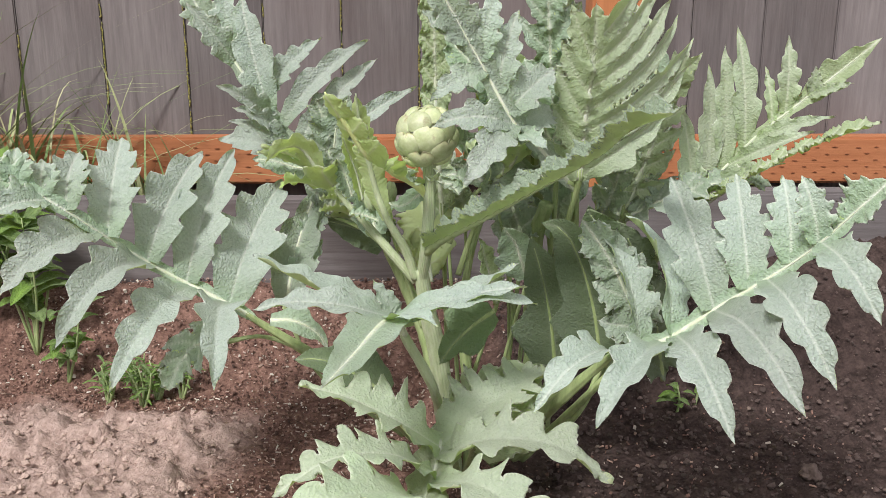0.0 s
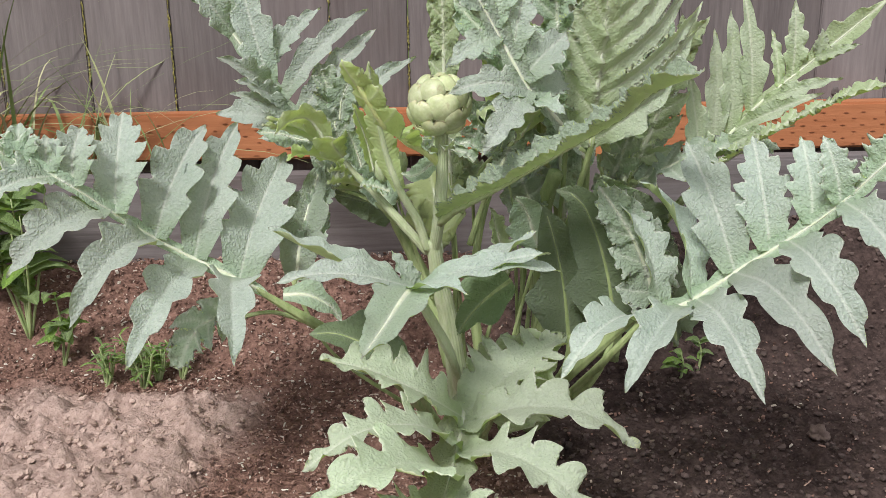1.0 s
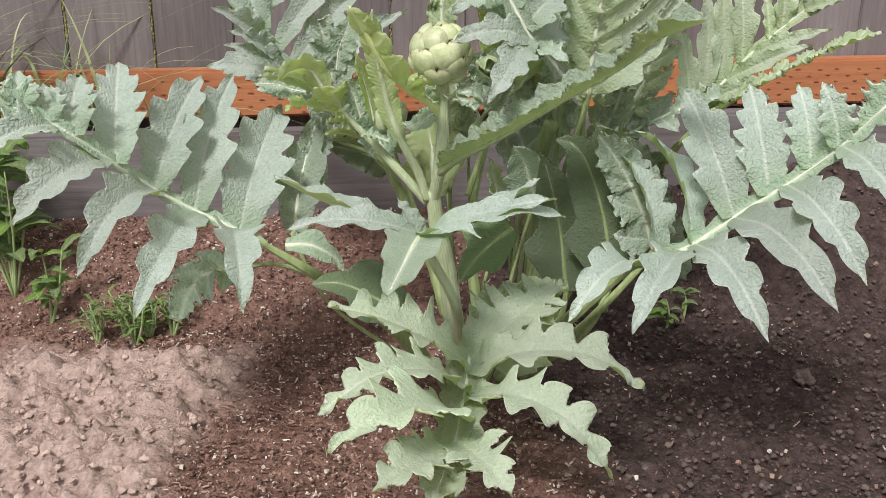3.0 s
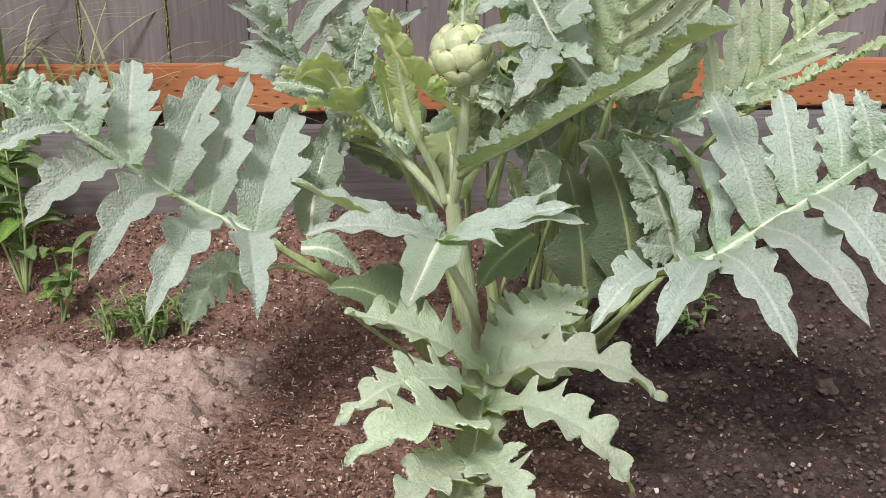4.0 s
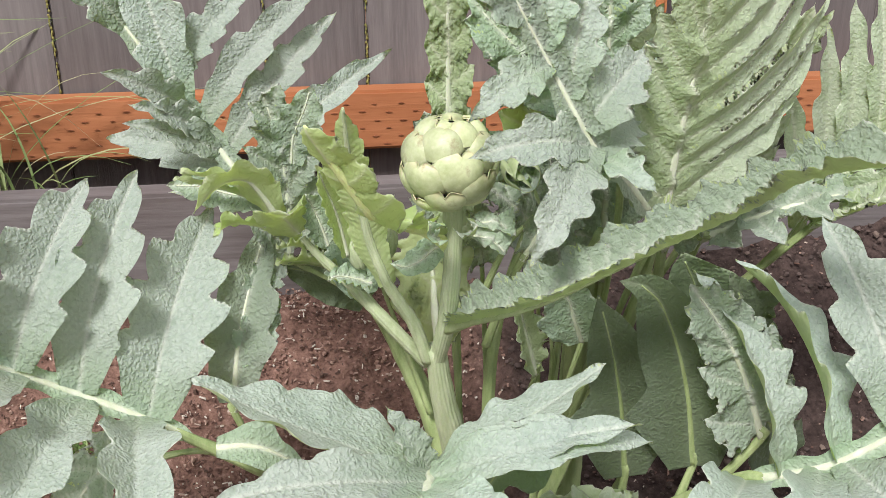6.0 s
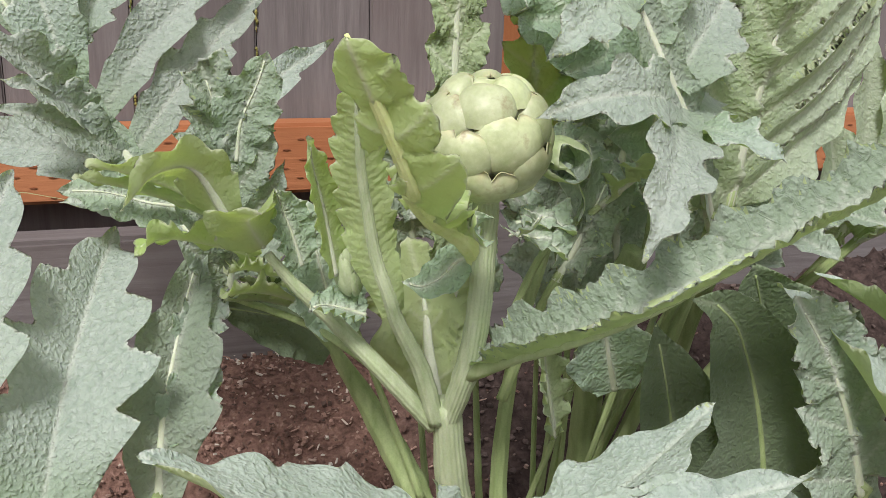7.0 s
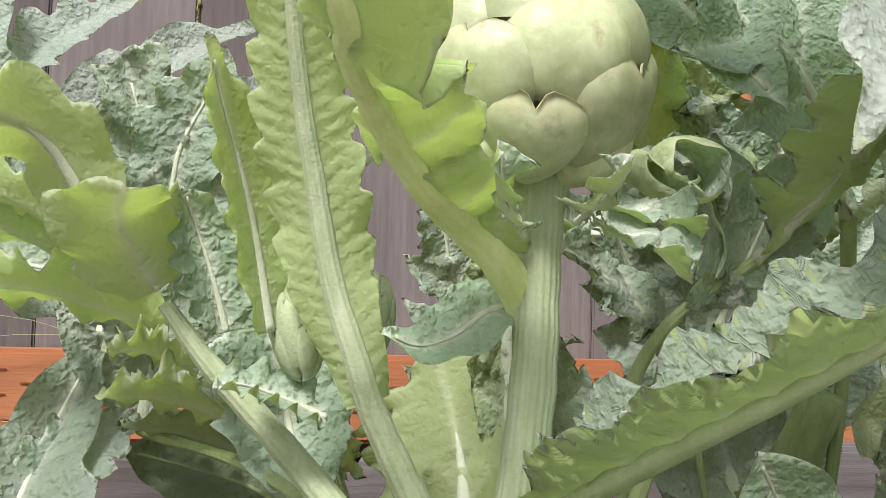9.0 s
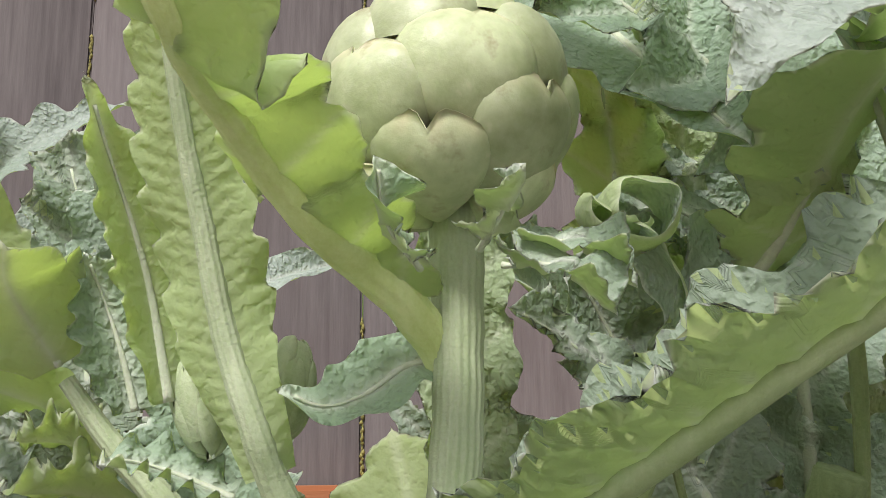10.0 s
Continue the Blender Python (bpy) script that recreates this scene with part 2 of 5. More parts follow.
CHIPS = bits_material("mulch_chips", [(0.0, (0.07, 0.04, 0.032)), (0.40, (0.20, 0.11, 0.088)), (0.70, (0.36, 0.22, 0.18)), (0.86, (0.44, 0.31, 0.26)), (0.93, (0.62, 0.55, 0.49)), (1.0, (0.74, 0.70, 0.64))])
CLODS_DRY = bits_material("dry_clods", [(0.0, (0.36, 0.26, 0.225)), (1.0, (0.56, 0.425, 0.38))])
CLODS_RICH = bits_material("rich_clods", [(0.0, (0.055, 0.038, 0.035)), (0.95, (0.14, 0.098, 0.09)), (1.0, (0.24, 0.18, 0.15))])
GRASS = bits_material("grass_blades", [(0.0, (0.16, 0.26, 0.08)), (0.6, (0.34, 0.40, 0.18)), (0.85, (0.46, 0.45, 0.27)), (1.0, (0.58, 0.52, 0.38))], 0.6)
MOSS = bits_material("moss", [(0.0, (0.20, 0.19, 0.05)), (1.0, (0.36, 0.32, 0.11))])


# ---- builders ----
def adopt(ob, parent):
    """Hangs ob under parent and leaves it where it stands."""
    if parent:
        ob.parent = parent
        if parent.type == "EMPTY":
            ob.matrix_parent_inverse = Matrix.Translation(-parent.location)


def thing(name, place, label, category, group="", kind=""):
    ob = new(name)
    ob.empty_display_size = 0.05
    ob.location = place
    return tagged(ob, label, category, group, kind)


def mesh_object(name, verts, faces, mats, parent=None, label="", slots=None, attrs=None, smooth=True):
    me = bpy.data.meshes.new(name)
    me.from_pydata([tuple(v) for v in verts], [], [tuple(f) for f in faces])
    for m in mats if isinstance(mats, (list, tuple)) else [mats]:
        me.materials.append(m)
    if slots is not None:
        me.polygons.foreach_set("material_index", np.asarray(slots, dtype=np.int32))
    if smooth:
        me.polygons.foreach_set("use_smooth", np.ones(len(me.polygons), dtype=bool))
    for key, val in (attrs or {}).items():
        a = me.attributes.new(key, "FLOAT", "POINT")
        a.data.foreach_set("value", np.asarray(val, dtype=np.float32))
    me.update()
    ob = new(name, me)
    adopt(ob, parent)
    if label:
        ob["label"] = label
    return ob


def part(name, bm, mat, parent, label="", smooth=False):
    me = bpy.data.meshes.new(name)
    bm.to_mesh(me)
    bm.free()
    me.materials.append(mat)
    if smooth:
        me.polygons.foreach_set("use_smooth", np.ones(len(me.polygons), dtype=bool))
    ob = new(name, me)
    adopt(ob, parent)
    if label:
        ob["label"] = label
    return ob


def smooth_line(points, n=80):
    """A curve through the points, n even steps along it."""
    p = np.array(points, float)
    q = np.vstack([2 * p[0] - p[1], p, 2 * p[-1] - p[-2]])
    out = []
    for i in range(len(p) - 1):
        a, b, c, d = q[i:i + 4]
        for t in np.linspace(0, 1, 24, endpoint=False):
            out.append(0.5 * (2 * b + (c - a) * t + (2 * a - 5 * b + 4 * c - d) * t * t + (3 * b - a - 3 * c + d) * t ** 3))
    out.append(p[-1])
    out = np.array(out)
    s = np.r_[0, np.cumsum(np.linalg.norm(np.diff(out, axis=0), axis=1))]
    g = np.linspace(0, s[-1], n)
    return np.stack([np.interp(g, s, out[:, k]) for k in range(3)], 1), s[-1]


def unit(v):
    v = np.asarray(v, float)
    return v / np.maximum(np.linalg.norm(v, axis=-1, keepdims=True), 1e-9)


def frames(line, normal):
    """Tangent, side and normal all along a line; normal: one vector, or one for each end."""
    t = unit(np.gradient(line, axis=0))
    nn = np.array(normal, float)
    if nn.ndim == 1:
        nn = np.stack([nn, nn])
    w = np.linspace(0, 1, len(line))[:, None]
    up = unit(nn[0]) * (1 - w) + unit(nn[1]) * w
    s = unit(np.cross(t, up))
    return t, s, np.cross(s, t)


def tube(name, points, radii, mat, parent, label="", ridges=9, depth=0.07, sides=28, flat=1.0, normal=(0.3, -0.8, 0.4), n=36, cap=True):
    """A ridged stalk through the points; radii at even steps; flat squeezes it across its normal."""
    line, length = smooth_line(points, n)
    t, s, up = frames(line, normal)
    r = np.interp(np.linspace(0, 1, n), np.linspace(0, 1, len(radii)), radii)
    ang = np.linspace(0, 2 * math.pi, sides, endpoint=False)
    mod = 1 + depth * np.cos(ridges * ang)
    verts, faces = [], []
    for i in range(n):
        wob = 1 + 0.03 * math.sin(i * 1.7 + r[0] * 900)
        for k in range(sides):
            verts.append(line[i] + r[i] * wob * mod[k] * (math.cos(ang[k]) * s[i] + flat * math.sin(ang[k]) * up[i]))
    for i in range(n - 1):
        for k in range(sides):
            a, b = i * sides + k, i * sides + (k + 1) % sides
            faces.append((a, b, b + sides, a + sides))
    if cap:
        faces.append(tuple(range(sides))[::-1])
        faces.append(tuple(range((n - 1) * sides, n * sides)))
    return mesh_object(name, verts, faces, mat, parent, label)


def auto_lobes(n, length, width, first=0.16, last=0.8, a0=72, a1=42, shape=0.6):
    """n pairs of lobes along a midrib: longest at a third of the way, ever more forward to the tip."""
    out = []
    for i in range(n):
        for side in (1, -1):
            f = i / max(n - 1, 1)
            s = first + (last - first) * f + 0.02 * side + random.uniform(-0.015, 0.015)
            big = (1 - shape * f) * (0.72 + 0.28 * min(1, f * 4))
            out.append((s, side, a0 + (a1 - a0) * f + random.uniform(-5, 5), length * big * random.uniform(0.9, 1.08),
                        width * (1 - 0.35 * f) * random.uniform(0.9, 1.1)))
    return out


def leaf(parent, mid, normal, lobes, petiole=(), label="", cell=0.0035, wing=0.012, fold=12, droop=0.12,
         tip=0.30, tip_width=0.055, top=None, ruffle=0.0015, rib=0.0045, twist=14, teeth=4, pucker=0.0003, gutter=0.45, vary=1.0, slit=0.0045, seed=1, stalk=None, stalk_size=1.0, of=None, bite=1.0, rib_look=None, blunt=1.4, ridge=0.0):
    """One lobed blade along a midrib with its stalk. lobes: (place along the midrib 0..1, side, angle, length, width)."""
    rng = np.random.RandomState(seed)
    line, length = smooth_line(mid, 90)
    t, s, up = frames(line, normal)
    every = [(*lobe, 0.0)[:6] for lobe in lobes] + [(1 - tip, 1, 0.0, tip * length, tip_width, 0.0)]
    reach = max([wing] + [lobe[3] * math.sin(math.radians(lobe[2])) + lobe[4] * 0.6 for lobe in every]) + 0.012
    start = min(0.0, min(lobe[0] * length + math.cos(math.radians(lobe[2])) * lobe[3] - lobe[4] / 2 for lobe in every)) - 0.006
    na, nb = int((length * 1.015 - start) / cell) + 2, int(2 * reach / cell) + 2
    A, B = np.meshgrid(np.linspace(start, length * 1.015, na), np.linspace(-reach, reach, nb), indexing="ij")

    def measures(A, B):
        best, near1, near2 = (np.full(A.shape, 9.0) for _ in range(3))
        H, V, Q = (np.zeros(A.shape) for _ in range(3))
        r = np.random.RandomState(seed)
        for a0, sd, an, ln, wd, own in every:
            ph, tw, li, dr, be = r.rand(2), r.uniform(-1, 1), r.uniform(-0.1, 0.1) * vary + own, 1 + vary * r.uniform(-0.4, 0.4), 1 + vary * r.uniform(-0.5, 0.5)
            if not an:
                tw, li, dr = 0.0, 0.0, 0.0
            th = math.radians(an)
            dx, dy = A - a0 * length, B * sd
            u = (dx * math.cos(th) + dy * math.sin(th)) / ln
            v = dx * math.sin(th) - dy * math.cos(th)
            if an:
                v = v - 0.16 * be * ln * u * u
            uc = np.clip(u, 0, 1)
            prof = np.where(uc < 0.4, 0.45 + 0.55 * np.sin(np.clip(uc / 0.4, 0, 1) * math.pi / 2), 1 - np.clip((uc - 0.4) / 0.6, 0, 1) ** blunt)
            side_ph = np.where(v > 0, ph[0], ph[1])
            saw = np.mod(uc * teeth * (0.8 + 0.4 * ph[0]) + side_ph, 1.0)
            saw = np.where(saw < 0.84, np.sin(np.clip(saw / 0.84, 0, 1) * math.pi / 2) ** 0.8, (1 - saw) / 0.16)
            fade = np.clip((uc - 0.12) * 4, 0, 1)
            hw = wd / 2 * prof * (1 - fade * bite * (0.30 - 0.50 * saw ** 1.3))
            plain = np.maximum(np.abs(v) - wd / 2 * prof, np.maximum((u - 1) * ln, -u * ln))
            sdv = np.maximum(np.abs(v) - hw, np.maximum((u - 1) * ln, -u * ln))
            w = np.clip(u / 0.35, 0, 1)
            w = w * w * (3 - 2 * w)
            h = w * (ln * uc * li - droop * dr * ln * uc ** 2 + v * math.tan(math.radians(twist * tw)) + np.abs(v) * gutter)
            wave = np.clip(np.abs(v) / np.maximum(hw, 1e-4), 0, 1.2) ** 3
            h = h + ruffle * wave * np.sin(uc * 17 * (1 + ph[0]) + ph[1] * 6 + (v > 0) * 2.2)
            ve = (0.35 if of else 0.6) * np.exp(-(v / (0.0013 - 0.0006 * uc)) ** 2) * (u > -0.02) * (u < 0.97)
            qu = (u * ln - np.abs(v) * 0.75) / 0.0080 + ph[0] * 9
            h = h + pucker * (0.4 + 0.6 * w) * np.sin(qu * 2.0) * np.sin(v / 0.0075)
            if ridge:
                h = h + ridge * np.clip(np.abs(v) / 0.003, 0, 1) * np.sin((u * ln - np.abs(v) * 0.5) / 0.0007)
            h = h - 0.0010 * np.exp(-np.abs(v) / 0.002)
            best = np.minimum(best, sdv)
            take = plain < near1
            near2 = np.where(take, near1, np.minimum(near2, plain))
            near1 = np.where(take, plain, near1)
            H, V, Q = np.where(take, h, H), np.where(take, ve, V), np.where(take, qu, Q)
        gap = slit * np.clip((np.abs(B) - wing) / 0.035, 0, 1)
        sdf = np.maximum(best, gap - (near2 - near1) * 0.7)
        f = np.clip(A / length, 0, 1)
        wg = np.abs(B) - wing * np.clip(np.minimum(A / 0.03, (length - A) / 0.03), 0, 1) * (0.88 + 0.12 * np.sin(A * 210 + seed)) + np.clip(-A, 0, 1)
        sdf = np.maximum(np.minimum(sdf, wg), A - length * 1.01)
        V = np.maximum(V, (0.5 if of else 1.0) * np.exp(-np.abs(B) / ((0.0003 + 0.0005 * (1 - f)) if of else (0.0010 + 0.0012 * (1 - f)))))
        return sdf, H, V, Q

    sdf = measures(A, B)[0]
    for _ in range(3):
        near = (sdf > 0) & (sdf < cell * 2.2)
        e = 2e-4
        gx = (measures(A + e, B)[0] - sdf) / e
        gy = (measures(A, B + e)[0] - sdf) / e
        g2 = np.clip(gx * gx + gy * gy, 0.25, 4)
        A = np.where(near, A - np.clip(sdf * gx / g2, -cell, cell), A)
        B = np.where(near, B - np.clip(sdf * gy / g2, -cell, cell), B)
        sdf, H, V, Q = measures(A, B)
    inside = sdf < cell * 0.35
    quad = inside[:-1, :-1] & inside[1:, :-1] & inside[:-1, 1:] & inside[1:, 1:]
    ca = (A[:-1, :-1] + A[1:, :-1] + A[:-1, 1:] + A[1:, 1:]) / 4
    cb = (B[:-1, :-1] + B[1:, :-1] + B[:-1, 1:] + B[1:, 1:]) / 4
    quad &= measures(ca, cb)[0] < cell * 0.12
    ii, jj = np.nonzero(quad)
    idx = np.arange(na * nb).reshape(na, nb)
    q = np.stack([idx[ii, jj], idx[ii + 1, jj], idx[ii + 1, jj + 1], idx[ii, jj + 1]], 1)
    count = np.zeros(na * nb, int)
    np.add.at(count, q.ravel(), 1)
    used = np.nonzero(count)[0]
    rim = count[used] < 4
    a, b, h = A.ravel()[used], B.ravel()[used], H.ravel()[used]
    depth_in = np.clip(-sdf.ravel()[used] / 0.004, 0, 1)
    h = h + np.abs(b) * math.tan(math.radians(fold)) * np.clip(np.abs(b) / 0.02, 0, 1)
    for amp, size in ((0.0038, 0.05), (0.0005, 0.013)):
        k = rng.rand(6) * 6.3
        h = h + amp * min(1.0, reach / 0.13) ** 1.5 * np.clip(np.abs(b) / 0.015, 0, 1) * (np.sin(a / size + k[0]) * np.sin(b / size * 1.3 + k[1]) + 0.5 * np.sin((a + b) / size * 0.7 + k[2]))
    pos = np.clip(a / length, 0, 1) * 89
    lo = np.clip(pos.astype(int), 0, 88)
    fr = (pos - lo)[:, None]
    at = line[lo] * (1 - fr) + line[lo + 1] * fr
    S = s[lo] * (1 - fr) + s[lo + 1] * fr
    N = up[lo] * (1 - fr) + up[lo + 1] * fr
    over = (a - np.clip(a, 0, length))[:, None]
    P3 = at + S * b[:, None] + N * h[:, None] + t[lo] * over
    k = len(used)
    under = P3 - N * (0.0013 * depth_in)[:, None]
    remap = np.zeros(na * nb, int)
    remap[used] = np.arange(k)
    q1 = remap[q]
    low = np.where(rim, np.arange(k), k + np.arange(k))
    q2 = low[q1][:, ::-1]
    vv = V.ravel()[used]
    vein = np.maximum(np.clip(vv, 0, 1), rim * 0.85)
    verts = np.vstack([P3, under])
    faces = np.vstack([q1, q2])
    slots = np.r_[np.ones(len(q1), int) * 0, np.ones(len(q2), int)]
    if np.dot(np.cross(verts[q1[0, 1]] - verts[q1[0, 0]], verts[q1[0, 3]] - verts[q1[0, 0]]), N[0]) < 0:
        faces = faces[:, ::-1]
    blade = mesh_object("lobe" if of else "leaf", verts, faces.tolist(), [top or LEAF_TOP, LEAF_UNDER], of or parent, label, slots, {"vein": np.r_[vein, vein], "quilt": np.tile(Q.ravel()[used], 2), "inner": np.tile(np.exp(-((A if of else np.abs(B)).ravel()[used] / 0.030) ** 2), 2)})
    end = line - up * rib * np.linspace(1, 0.2, 90)[:, None] * 0.55
    nodes = end[::9]
    if not of:
        tube("midrib", nodes, [rib, rib * 0.8, rib * 0.55, rib * 0.25, 0.0006], rib_look or (STALK if top == DARK_TOP else RIB), blade, "", 5, 0.05, 14, 0.8, normal, 34)
    if petiole:
        pts = list(petiole) + [end[0], end[6]]
        tube("leaf_stalk", pts, [rib * 1.9 * stalk_size, rib * 1.6 * stalk_size, rib * 1.3 * stalk_size, rib], stalk or STALK, blade, "", 7, 0.08, 26, 0.75, normal, 30)
    return blade


def lobed(parent, mid, normal, lobes, petiole, label, seed=1, rib=0.0034, tip=0.2, tip_width=0.045, top=None, wing=0.010, bite=0.70, teeth=4.6, ruffle=0.0024,
          gutter=0.42, stalk=None, stalk_size=1.0, cell=0.0021, blunt=2.1, broad=1.12):
    """A leaf cut to its midrib. lobes: (place along the midrib 0..1, tip, width, how far it arches[, the way it faces])."""
    line, _ = smooth_line(mid, 101)
    blade = leaf(parent, mid, normal, [], petiole, label, cell, wing=wing, fold=8, tip=tip, tip_width=tip_width, top=top, seed=seed, rib=rib, teeth=teeth, bite=bite,
                 ruffle=ruffle, gutter=gutter * 0.7, stalk=stalk, stalk_size=stalk_size)
    rng = random.Random(seed)
    faces = np.array(normal, float)
    faces = np.stack([faces, faces]) if faces.ndim == 1 else faces
    along = unit(np.gradient(line, axis=0))
    for k, (s, end, width, arch, *face) in enumerate(lobes):
        i = int(round(s * 100))
        way = unit(np.array(face[0], float)) if face else unit(faces[0] * (1 - s) + faces[1] * s)
        a, b = line[i], np.array(end, float)
        d = b - a
        size = np.linalg.norm(d)
        lift = unit(way - d * np.dot(way, d) / size ** 2) * arch * size
        sway = along[i] * size * rng.uniform(0.02, 0.09)
        leaf(parent, [a, a + 0.34 * d + lift * 0.75 + sway * 0.6, a + 0.7 * d + lift * 0.8 + sway * 0.5, b], way, [], (), "", cell, of=blade, fold=rng.uniform(2, 8), tip=1.0,
             tip_width=width * broad, top=top, seed=seed * 20 + k, teeth=teeth * rng.uniform(0.85, 1.2), bite=bite, ruffle=ruffle, gutter=gutter * rng.uniform(0.7, 1.2), wing=0.006, twist=4, rib=rib * 0.4, blunt=blunt)
    return blade


def box(x0, x1, y0, y1, z0, z1, bevel=0.003, wear=0.0, cuts=0):
    """A sawn board with worn edges."""
    bm = bmesh.new()
    bmesh.ops.create_cube(bm, size=1.0)
    for v in bm.verts:
        v.co = Vector(((x0 + x1) / 2 + v.co.x * (x1 - x0), (y0 + y1) / 2 + v.co.y * (y1 - y0), (z0 + z1) / 2 + v.co.z * (z1 - z0)))
    if cuts:
        long = max(range(3), key=lambda k: (x1 - x0, y1 - y0, z1 - z0)[k])
        es = [e for e in bm.edges if abs((e.verts[0].co - e.verts[1].co)[long]) > 1e-6]
        bmesh.ops.subdivide_edges(bm, edges=es, cuts=cuts)
        for v in bm.verts:
            n = noise.noise_vector(v.co * 9)
            v.co += n * wear
    if bevel:
        sharp = [e for e in bm.edges if e.calc_face_angle(0) > 0.8]
        bmesh.ops.bevel(bm, geom=sharp, offset=bevel, segments=2, affect="EDGES")
    return bm


# ---- ground ----
def bank(x, y):
    """Height of the soil: level round the plant, rising to the bed's edge and to the right."""
    f = np.clip((y - 1.22) / 0.26, 0, 1)
    f = f * f * (3 - 2 * f)
    back = (0.115 + 0.05 * np.clip((x - 0.25) / 0.5, 0, 1)) * f
    right = 0.05 * np.clip((x - 0.62) / 0.6, 0, 1) * np.clip((y - 0.6) / 0.5, 0, 1)
    hollow = -0.02 * np.exp(-((x - 0.02) / 0.12) ** 2) * np.clip((1.25 - y) / 0.2, 0, 1)
    left = 0.018 / (1 + np.exp(np.clip((x + 0.16 + 0.1 * (1.2 - y)) / 0.015, -50, 50))) * np.clip((1.3 - y) / 0.1, 0, 1)
    return back + right + hollow + left


def dry_share(x, y):
    edge = -0.145 - 0.06 * (1.2 - y)
    w = [0.02 * noise.noise(Vector((float(a) * 14, float(b) * 14, 3))) + 0.03 * noise.noise(Vector((float(a) * 4, float(b) * 4, 8))) for a, b in zip(x, y)]
    q = (edge + np.array(w) * 1.6 - x) / 0.055
    r = (1.20 + np.array(w) * 2.0 - y) / 0.07
    ends = np.minimum((x + 1.0 + np.array(w) * 4) / 0.06, (y - 0.35 + np.array(w) * 4) / 0.06)
    return np.clip(np.minimum(np.minimum(q, r), ends) + 0.5, 0, 1)


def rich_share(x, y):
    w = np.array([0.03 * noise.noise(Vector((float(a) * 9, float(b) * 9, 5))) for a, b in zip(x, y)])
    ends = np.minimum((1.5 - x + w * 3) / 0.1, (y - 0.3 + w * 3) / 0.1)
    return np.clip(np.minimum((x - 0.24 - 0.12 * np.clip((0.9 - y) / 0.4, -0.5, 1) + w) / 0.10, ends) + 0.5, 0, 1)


def spread(lo, a, b, hi, step, grow=1.25):
    """Even steps between a and b, ever longer ones out to lo and hi."""
    g = list(np.arange(a, b + step / 2, step))
    d = step
    while g[-1] < hi:
        d *= grow
        g.append(g[-1] + d)
    d = step
    while g[0] > lo:
        d *= grow
        g.insert(0, g[0] - d)
    return np.array(g)


def make_ground():
    xs, ys = spread(-60, -0.75, 1.15, 60, 0.006), spread(-60, 0.62, 1.50, 90, 0.006)
    X, Y = np.meshgrid(xs, ys, indexing="ij")
    x, y = X.ravel(), Y.ravel()
    near = (np.abs(x) < 3) & (y > -2) & (y < 1.75)
    dry, rich = np.zeros(len(x)), np.zeros(len(x))
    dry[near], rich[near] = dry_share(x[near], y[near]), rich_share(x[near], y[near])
    z = bank(x, np.clip(y, -5, 1.6))
    z = np.where(y > 1.5, np.minimum(z, 0.16), z)
    for i in np.nonzero(near)[0]:
        v = Vector((x[i], y[i], 0.0))
        lump = noise.fractal(v * 22, 1.0, 2.0, 4)
        clod = max(0.0, noise.noise(v * 48 + Vector((7, 0, 0))))
        crumb = noise.noise(v * 110)
        cell = 0.45 - noise.voronoi(v * 42 + noise.noise_vector(v * 60) * 0.5)[0][0]
        z[i] += (0.0055 + 0.007 * dry[i]) * lump + (0.009 + 0.018 * dry[i]) * clod ** 1.2 + (0.0034 + 0.003 * dry[i] + 0.002 * rich[i]) * crumb + (0.003 + 0.011 * dry[i] + 0.005 * rich[i]) * cell
    n = len(ys)
    i, j = np.meshgrid(np.arange(len(xs) - 1), np.arange(n - 1), indexing="ij")
    a = (i * n + j).ravel()
    faces = np.stack([a, a + n, a + n + 1, a + 1], 1)
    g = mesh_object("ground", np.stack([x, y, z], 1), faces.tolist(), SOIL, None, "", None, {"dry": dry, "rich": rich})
    tagged(g, "garden soil, pale dry crust beside brown mulch and dark loam", "ground", kind="structure")


make_ground()


def ground_z(x, y):
    return float(bank(np.array([x]), np.array([y]))[0])


def scatter(name, count, region, make, mat, label, category, seed, keep=None):
    """Many small loose bits as one object."""
    r = random.Random(seed)
    verts, faces = [], []
    placed = 0
    while placed < count:
        x, y = r.uniform(region[0], region[1]), r.uniform(region[2], region[3])
        if keep and not keep(x, y, r):
            continue
        placed += 1
        vs, fs = make(r)
        m = pose(x, y, ground_z(x, y) + 0.004, r.uniform(-25, 25), r.uniform(-25, 25), r.uniform(0, 360))
        o = len(verts)
        verts += [m @ Vector(v) for v in vs]
        faces += [tuple(k + o for k in f) for f in fs]
    ob = mesh_object(name, verts, faces, mat, None, "", smooth=False)
    return tagged(ob, label, category, kind="stuff")


def chip(r):
    l, w, h = 0.0018 + 0.008 * r.random() ** 3, r.uniform(0.0009, 0.0024), r.uniform(0.0006, 0.0018)
    if r.random() < 0.12:
        l = w = h = r.uniform(0.002, 0.0045)
    vs = [(sx * l / 2 * r.uniform(0.6, 1.1), sy * w / 2 * r.uniform(0.5, 1.1), sz * h / 2) for sx in (-1, 1) for sy in (-1, 1) for sz in (-1, 1)]
    return vs, [(0, 1, 3, 2), (4, 6, 7, 5), (0, 4, 5, 1), (2, 3, 7, 6), (0, 2, 6, 4), (1, 5, 7, 3)]


